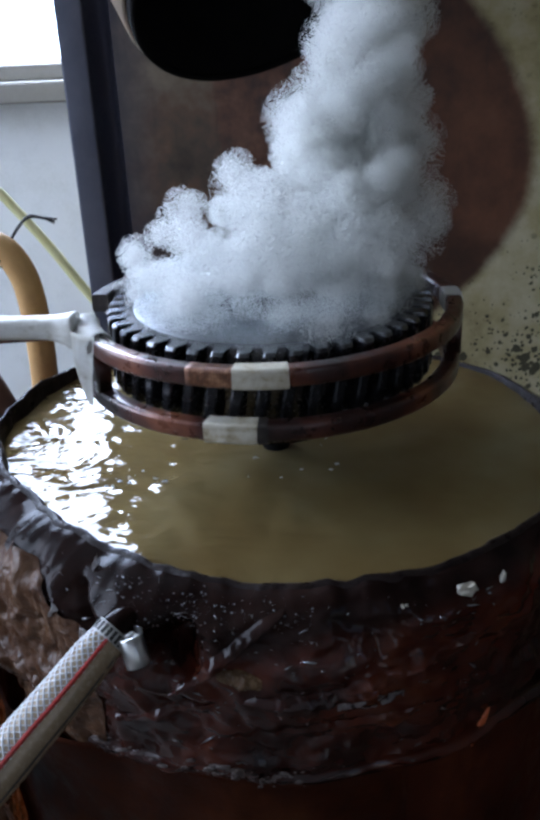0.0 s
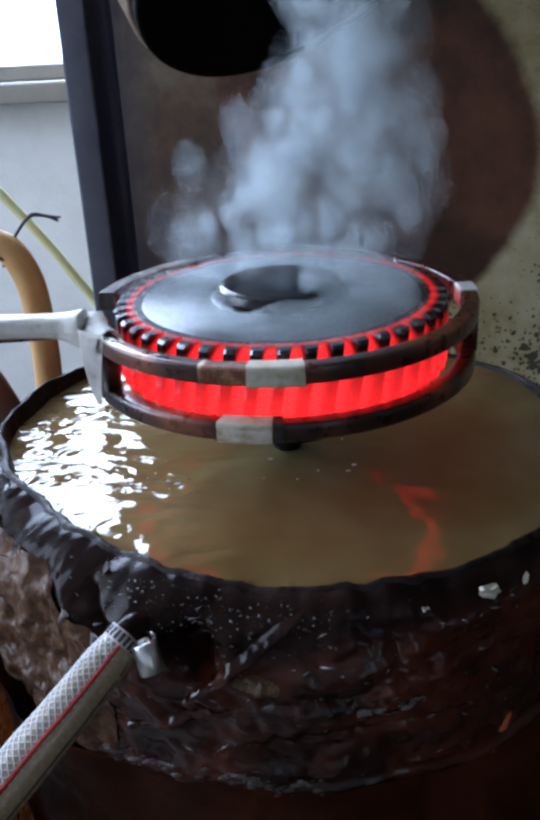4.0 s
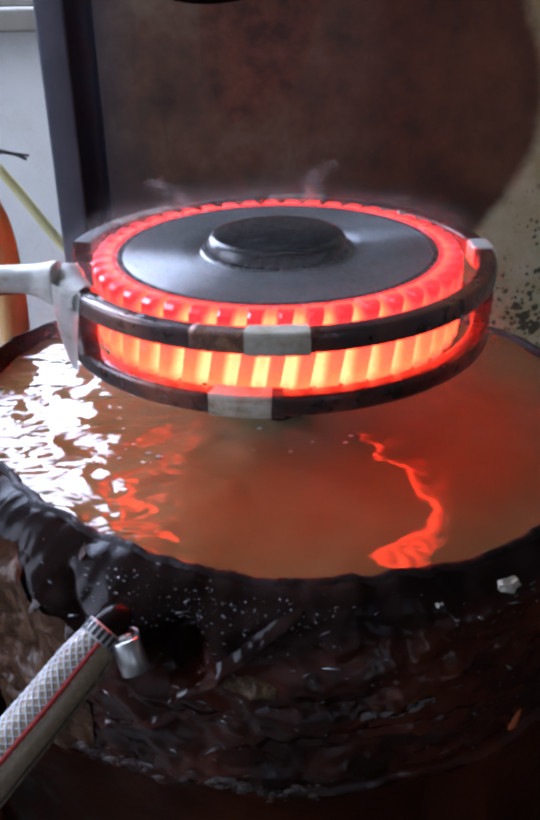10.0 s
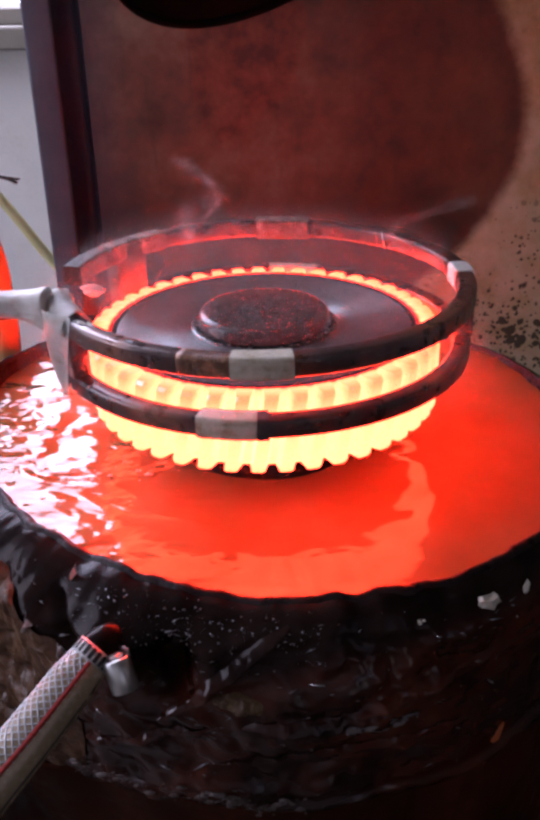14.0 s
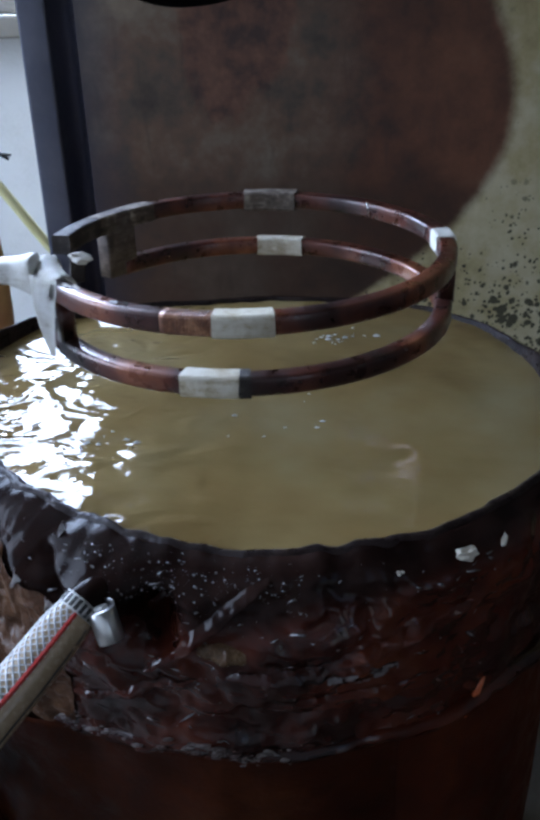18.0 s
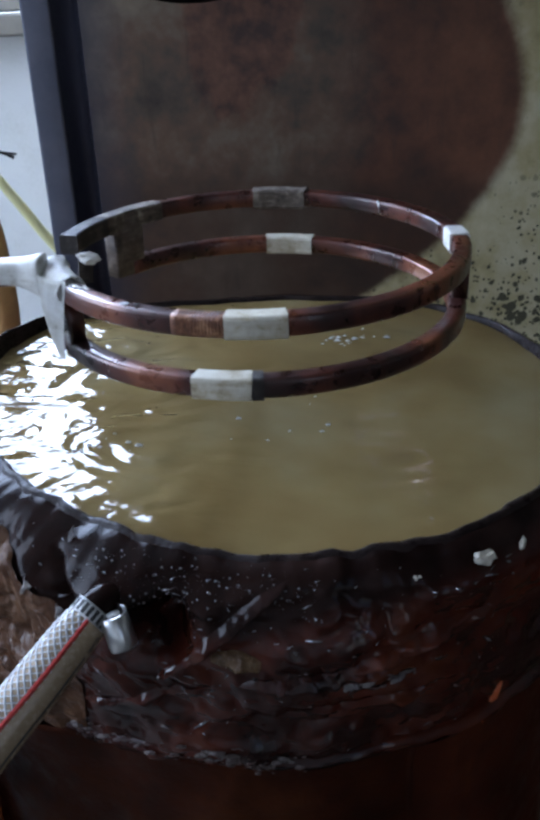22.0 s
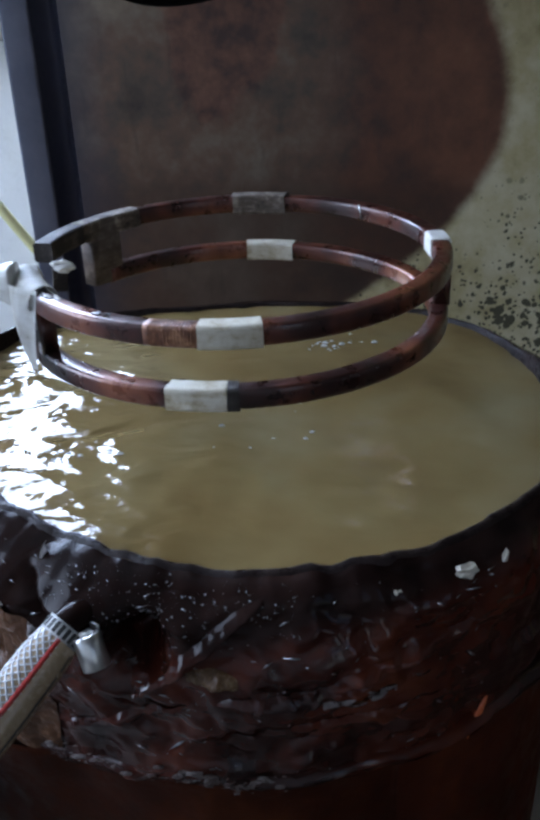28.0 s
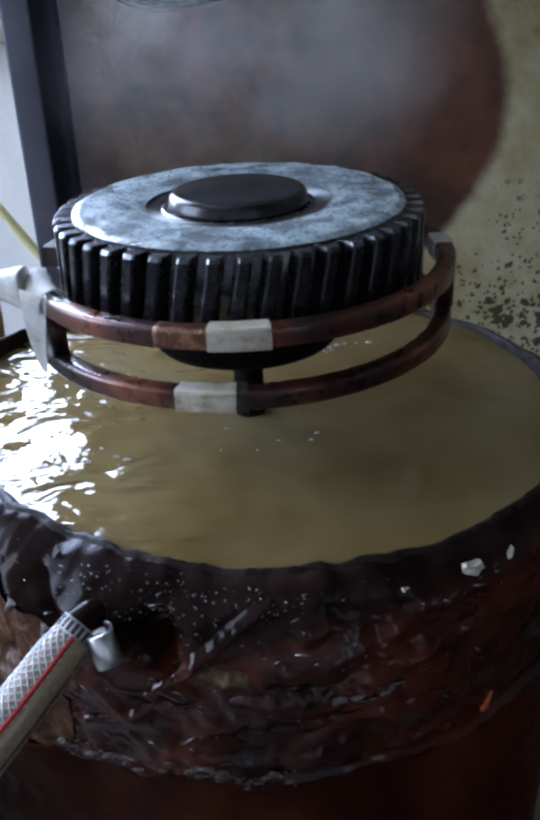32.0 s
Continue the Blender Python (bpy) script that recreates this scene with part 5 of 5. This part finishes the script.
haze_meshes = [droplets("steam_puff", 36000, 14, (0.029, 0.029, 0.042), 0.00041, 91 + k, soft=0.66) for k in range(5)]
for me in haze_meshes:
    me.materials.append(M["haze"])
puff_meshes = [droplets("steam_puff", 34000, 16, (0.034, 0.034, 0.034), 0.00048, 11 + k, soft=0.5) for k in range(5)]
mist_meshes = [droplets("mist_puff", 80000, 14, (0.075, 0.06, 0.07), 0.00025, 31 + k, soft=0.85) for k in range(3)]


def wisp(seed, curl):
    """A thin curling thread of smoke, a little wider where it loosens."""
    rng = np.random.default_rng(seed)
    n = 4200
    u = rng.random(n) ** 0.8
    w = (0.0014 + 0.0050 * u ** 1.2) * (1 + 0.5 * np.sin(23 * u + seed))
    x = curl * (0.020 * u ** 1.6 + 0.006 * np.sin(5.5 * u + seed)) + rng.normal(0, 1, n) * w
    y = 0.006 * np.sin(4 * u + 2 * seed) + rng.normal(0, 1, n) * w
    z = 0.036 * u - 0.012 + rng.normal(0, 1, n) * 0.0012
    return facets("smoke_wisp", np.stack([x, y, z], 1), rng, 0.00026)


wisp_meshes = [wisp(51, 1.0), wisp(52, -1.0), wisp(53, 1.8)]
for me in puff_meshes:
    me.materials.append(M["steam"])
for me in mist_meshes + wisp_meshes:
    me.materials.append(M["mist"])
MOVES = []


def puff(me, rows, name="steam_puff", label="billow of white steam rising off the gear", group="steam over the gear"):
    o = tagged(new(name, me), label, "steam", group)
    MOVES.append((o, rows))
    return o


def gear_z(t):
    """Height of the gear's top face."""
    keys = [(0, 0.008), (13.4, 0.008), (13.6, -0.001), (13.9, -0.0185), (14.2, -0.034), (14.5, -0.047), (15.2, -0.10), (16.2, -0.19), (28.6, -0.19), (29.6, -0.122), (30.0, -0.1035), (30.3, -0.070), (30.6, -0.057), (31.0, -0.0335), (31.5, 0.0025), (32.0, 0.0335)]
    for (a, p), (b, q) in zip(keys, keys[1:]):
        if a <= t <= b:
            return p + (q - p) * (t - a) / (b - a)
    return keys[-1][1]


GEAR_KEYS = [0, 6, 13.4, 13.5, 13.6, 13.75, 13.9, 14.2, 14.5, 15.2, 16.2, 28.6, 29.6, 30.0, 30.3, 30.6, 31.0, 31.5, 32.0]


def plume():
    rng = random.Random(3)
    starts = [-1.35 + 0.040 * i for i in range(32)] + [-0.95 + 0.055 * i for i in range(18)] + [0.10 + 0.058 * i for i in range(62)] + [3.76 + 0.11 * i for i in range(7)]
    for i, e in enumerate(starts):
        early = i < 50
        a, r = rng.uniform(0, 2 * math.pi), (0.082 if early else 0.069) * math.sqrt(rng.random())
        x0, y0 = CX + r * math.cos(a), CY + 0.006 + r * math.sin(a)
        if 32 <= i < 50:
            x0, y0 = rng.uniform(0.052, 0.080), rng.uniform(-0.04, 0.04)
        if i >= 50 and i % 5 == 0:
            # the thick column off the right-hand side
            x0, y0 = rng.uniform(0.040, 0.070), rng.uniform(-0.04, 0.04)
        u = (x0 + 0.075) / 0.15
        spin, s = rng.uniform(0, 360), rng.uniform(-30, 30)
        drift = rng.uniform(-0.006, 0.006) if early else rng.uniform(-0.016, 0.016)
        up = rng.uniform(0.85, 1.2)
        side = 0.072 if early else 0.077
        l1, l2, l3, l4 = (-0.016, 0.036, 0.060, 0.064) if early else (-0.040, -0.002, 0.026, 0.040)
        way = [(0.0, x0, y0, -0.012), (0.22, x0 * 0.95 if early else x0 * 0.84 + 0.008, y0 * 0.95, 0.022), (0.50, l1 + (side - l1) * u + drift, y0 * 0.75 + 0.008, 0.065), (0.72, l2 + (side - l2) * u + drift, y0 * 0.6 + 0.012, 0.100), (0.92, l3 + (side - l3) * u + drift, y0 * 0.5 + 0.015, 0.138),
               (1.35, l4 + (side + 0.004 - l4) * u + drift, 0.04, 0.235), (1.9, 0.04 + drift, 0.22, 0.26), (2.6, -0.01, 0.31, 0.31), (3.2, -0.035, 0.34, 0.345)]
        rows = []
        stash = pose(BX + rng.uniform(-0.09, 0.09), BY + rng.uniform(-0.08, 0.08), rng.uniform(-0.40, -0.22), 0, 0, spin)
        if e > 0.10:
            rows += [(0.0, stash), (round(e - 0.08, 2), stash)]
        pts = [(e + dt * up, pose(x, y, z, 0, 0, spin + s * dt)) for dt, x, y, z in way]
        before = [p for p in pts if p[0] <= 0]
        after = [p for p in pts if p[0] > 0]
        if before:
            if after:
                (ta, ma), (tb, mb) = before[-1], after[0]
                rows.append((0.0, ma.lerp(mb, (0 - ta) / (tb - ta))))
            else:
                rows.append((0.0, before[-1][1]))
        elif e <= 0.10:
            rows.append((0.0, pts[0][1]))
        rows += after + [(32.0, pts[-1][1])]
        puff((puff_meshes if early else haze_meshes)[i % 5], rows)


plume()
layer = droplets("steam_layer", 130000, 120, (0.087, 0.087, 0.012), 0.00045, 77, soft=0.26)
layer.materials.append(M["steam"])
top = (CX, CY, 0.019)
puff(layer, [(0.0, pose(*top)), (0.25, pose(*top, 0, 0, 10)), (0.5, pose(0.03, 0.03, 0.08, 8, 0, 20)), (0.7, pose(0.045, 0.05, 0.16, 12, 0, 30)), (0.95, pose(0.04, 0.22, 0.25, 30, 0, 40)), (1.5, pose(-0.03, 0.33, 0.33, 36, 0, 60)), (32.0, pose(-0.03, 0.335, 0.335, 36, 0, 90))],
     "steam_layer", "milky layer of steam lying on the gear")
ring = torus_droplets("steam_layer", 170000, 0.066, 0.029, 0.26, 0.00040, 78)
ring.materials.append(M["haze"])
low = (CX, CY, 0.0165)
puff(ring, [(0.0, pose(*low)), (1.0, pose(*low, 0, 0, 15)), (3.6, pose(*low, 0, 0, 45)), (4.8, pose(CX, CY, -0.012, 0, 0, 60))] + [(t, pose(CX, CY, gear_z(t) - 0.022, 0, 0, 60)) for t in GEAR_KEYS if t >= 6],
     "steam_layer", "milky ring of steam lying on the gear")
# thin wisps that curl off the hot rim, and mist over the wet gear
for i, (e, x, y) in enumerate(((5.5, 0.05, 0.10), (6.3, 0.06, 0.10), (7.9, 0.055, 0.10), (9.5, 0.02, 0.10), (9.9, -0.05, 0.09), (10.0, 0.045, 0.10), (10.4, -0.06, 0.08), (11.0, -0.02, 0.10), (11.1, 0.04, 0.10),
                               (11.8, -0.055, 0.085), (12.0, -0.01, 0.10), (12.6, 0.0, 0.10), (12.7, 0.09, 0.06), (13.3, -0.03, 0.09), (13.5, 0.09, 0.06), (13.7, -0.05, 0.08), (14.1, -0.06, 0.08), (14.2, 0.0, 0.09))):
    stash = pose(BX, BY + 0.03, -0.30)
    rows = [(0.0, stash), (e - 0.15, stash), (e - 0.05, pose(x, y, -0.03)), (e + 0.3, pose(x, y, 0.010)), (e + 0.75, pose(x + 0.006, y + 0.006, 0.036, 0, 14, 30)), (e + 1.25, pose(0.03, 0.27, 0.27, 0, 20, 60)), (e + 2.1, pose(-0.112, 0.411, 0.452)), (32.0, pose(-0.112, 0.411, 0.452))]
    puff(wisp_meshes[i % 3], rows, "smoke_wisp", "thin grey wisp of smoke off the hot rim", "wisps off the gear")
for i, (e, x, y) in enumerate(((30.7, 0.11, 0.09), (30.95, 0.06, 0.10), (31.1, 0.0, 0.06), (31.2, 0.09, 0.06), (31.3, 0.05, 0.09), (31.4, 0.10, 0.04), (31.45, -0.05, 0.05), (31.55, -0.02, 0.08), (31.65, 0.06, 0.06))):
    stash = pose(BX, BY, -0.32, 0, 0, 40 * i)
    rows = [(0.0, stash), (e - 0.12, stash), (e, pose(x * 0.6, y * 0.5, gear_z(e) - 0.03, 0, 0, 40 * i)), (32.0, pose(x, y + 0.03, 0.05 + 0.11 * (32.0 - e), 0, 0, 40 * i + 30))]
    puff(mist_meshes[i % 3], rows, "mist_puff", "thin grey mist rising off the wet gear", "mist over the gear")


def glare_veil():
    """A thin veil of droplets in place of lens glare round the glowing rim, gone when the gear is quenched."""
    # droplets added to spread a red glare over the coil and gear face
    rng = np.random.default_rng(64)
    n = 300000
    a = rng.uniform(0, 2 * np.pi, n)
    r = np.where(rng.random(n) < 0.60, rng.normal(0.121, 0.010, n), 0.104 * np.sqrt(rng.random(n)))
    z = np.where(r > 0.107, rng.uniform(-0.052, 0.012, n), 0.006 + np.abs(rng.normal(0, 0.010, n)))
    r *= 1 + 0.03 * np.sin(5 * a + 40 * z)
    p = np.stack([r * np.cos(a), r * np.sin(a), z], 1)
    me = facets("glare_veil", p, rng, 0.00026)
    me.materials.append(M["mist"])
    o = tagged(new("glare_veil", me), "thin veil of droplets standing in for the glare round the glowing rim", "smoke")
    deep = pose(CX, CY, -0.24)
    MOVES.append((o, [(0.0, deep), (8.6, deep), (9.4, pose(CX, CY, -0.03)), (10.4, pose(CX, CY, 0.0, 0, 0, 20)), (13.4, pose(CX, CY, 0.004, 0, 0, 70)), (14.5, pose(CX, CY, -0.035, 0, 0, 85)), (16.0, pose(CX, CY, -0.24, 0, 0, 100)), (32.0, deep)]))


glare_veil()


def froth():
    def f(u, v):
        a = 2 * math.pi * u
        r = 0.0530 + 0.0407 * v
        w = Vector((math.cos(a), math.sin(a), 0))
        edge = min(1, 3 * v) * min(1, 12 * (1 - v))
        r += 0.0012 * noise.noise(w * 7 + Vector((0, 0, v)))
        h = (0.0020 + 0.0006 * noise.noise(Vector((w.x * r * 90, w.y * r * 90, 1))) + 0.0003 * noise.noise(Vector((w.x * r * 260, w.y * r * 260, 3)))) * edge
        return Vector((r * w.x, r * w.y, max(h, 0.0002)))

    o = tagged(part("froth", grid(f, 180, 22, True), M["foam"]), "white boiling froth lying on the gear face", "froth")
    down = pose(CX, CY, -0.30)
    MOVES.append((o, [(0.0, down), (29.0, down)] + [(30.0, pose(CX, CY, gear_z(30.0) - 0.02)), (30.3, pose(CX, CY, gear_z(30.3) - 0.015))] + [(t, pose(CX, CY, gear_z(t) + 0.0004)) for t in GEAR_KEYS if t >= 30.6]))


froth()


def splash():
    def fountain(u, v):
        """A bulging column of water that falls back as a ragged skirt."""
        a = 2 * math.pi * u
        w = Vector((math.cos(a), math.sin(a), 0))
        n = noise.noise(w * 1.8 + Vector((0, 0, 3)))
        if v < 0.45:
            k = v / 0.45
            r, z = 0.028 * math.sin(k * math.pi / 2), 0.072 - 0.012 * k * k
        else:
            k = (v - 0.45) / 0.55
            r, z = 0.028 + 0.038 * k ** 1.5 * (1 + 0.6 * n), 0.060 - 0.064 * k ** 0.9
        q = Vector((w.x * r * 60, w.y * r * 60, z * 18))
        g = 1 + 0.22 * noise.noise(q) + 0.10 * noise.noise(q * 2.7)
        lean = 0.35 * (z - 0.02)
        return Vector((r * w.x * 1.1 * g + lean, r * w.y * 0.75 * g, max(z + 0.006 * noise.noise(q * 1.7), -0.006)))

    o = tagged(part("water_splash", grid(fountain, 120, 44, True), M["splash"]), "glassy fountain of water thrown up by the rising gear", "splash")
    down = pose(0.012, -0.06, -0.30)
    MOVES.append((o, [(0.0, down), (29.3, down), (29.6, pose(0.012, -0.070, -0.155)), (30.0, pose(0.022, -0.082, -0.098)), (30.3, pose(0.025, -0.090, -0.152)), (30.6, pose(0.02, -0.09, -0.24)), (32.0, pose(0.012, -0.06, -0.30))]))

    def skirt(u, v):
        a = 2 * math.pi * u
        w = Vector((math.cos(a), math.sin(a), 0))
        r = 0.068 * v * (1 + 0.35 * noise.noise(w * 2.5 + Vector((5, 0, 0))) + 0.12 * noise.noise(w * 9))
        z = 0.020 * (1 - v ** 1.6) + 0.007 * noise.noise(Vector((w.x * v * 5, w.y * v * 5, 2))) + 0.004 * noise.noise(Vector((w.x * v * 16, w.y * v * 16, 5)))
        return Vector((r * w.x * 1.1, r * w.y * 0.8, z))

    o = tagged(part("water_splash", grid(skirt, 90, 30, True), M["splash"]), "low heap of churned water over the rising gear", "splash")
    MOVES.append((o, [(0.0, down), (29.2, down), (29.6, pose(0.002, -0.080, -0.110)), (30.0, pose(0.000, -0.088, -0.100)), (30.3, pose(0.00, -0.10, -0.115)), (30.6, pose(0.0, -0.10, -0.20)), (32.0, pose(0.012, -0.06, -0.30))]))

    def tongue(u, v):
        w = 0.0035 + 0.021 * (1 - u) ** 1.6
        x = (v - 0.5) * 2 * w * (1 + 0.5 * noise.noise(Vector((u * 5, v * 3, 1)))) + 0.024 * u ** 1.3
        z = -0.070 * u + 0.004 * noise.noise(Vector((u * 7, v * 4, 6)))
        y = -0.012 * math.sin(math.pi * min(1, u * 1.3)) - 0.004 * noise.noise(Vector((u * 6, v * 5, 2)))
        return Vector((x, y, z))

    for x, y, t0, rz, s in ((0.046, -0.187, 29.90, 6, 1.0), (0.086, -0.174, 29.97, 16, 0.42)):
        bm = grid(tongue, 30, 12)
        for vert in bm.verts:
            vert.co *= s
        bmesh.ops.solidify(bm, geom=bm.faces[:], thickness=0.0012)
        o = tagged(part("water_spill", bm, M["splash"]), "tongue of clear water spilling over the barrel rim", "splash", "spilling water")
        under = pose(BX, BY - 0.05, -0.25, 0, 0, rz)
        MOVES.append((o, [(0.0, under), (29.5, under), (t0 - 0.12, pose(x, y + 0.05, -0.125, 0, 0, rz)), (t0, pose(x, y - 0.004, -0.100, 0, 0, rz)), (t0 + 0.14, pose(x + 0.003, y - 0.010, -0.112, 0, 0, rz)),
                          (t0 + 0.5, pose(x, y - 0.012, -0.50, 0, 0, rz)), (32.0, pose(x, y - 0.012, FLOOR_Z + 0.072 * s, 0, 0, rz))]))


splash()


def motions():
    walk(gear, [(t, pose(CX, CY, gear_z(t))) for t in GEAR_KEYS])
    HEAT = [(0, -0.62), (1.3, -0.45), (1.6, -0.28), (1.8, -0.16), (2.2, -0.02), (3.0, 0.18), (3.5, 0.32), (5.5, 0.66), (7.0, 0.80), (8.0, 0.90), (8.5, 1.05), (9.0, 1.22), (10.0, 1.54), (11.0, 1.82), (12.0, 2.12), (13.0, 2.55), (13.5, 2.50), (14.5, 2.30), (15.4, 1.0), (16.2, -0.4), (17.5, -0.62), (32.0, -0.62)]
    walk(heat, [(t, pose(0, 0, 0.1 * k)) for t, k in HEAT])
    walk(water, [(t, pose(BX + 0.0025 * math.sin(t * 1.9), BY + 0.0025 * math.cos(t * 1.3), WATER_Z, 0, 0, 1.2 * math.sin(t * 0.83))) for t in range(0, 33)])
    walk(ripples, [(t, pose(0.012 * t, 0.004 * t, 0.020 * t)) for t in range(0, 33)])
    for ob, rows in MOVES:
        walk(ob, rows)


motions()
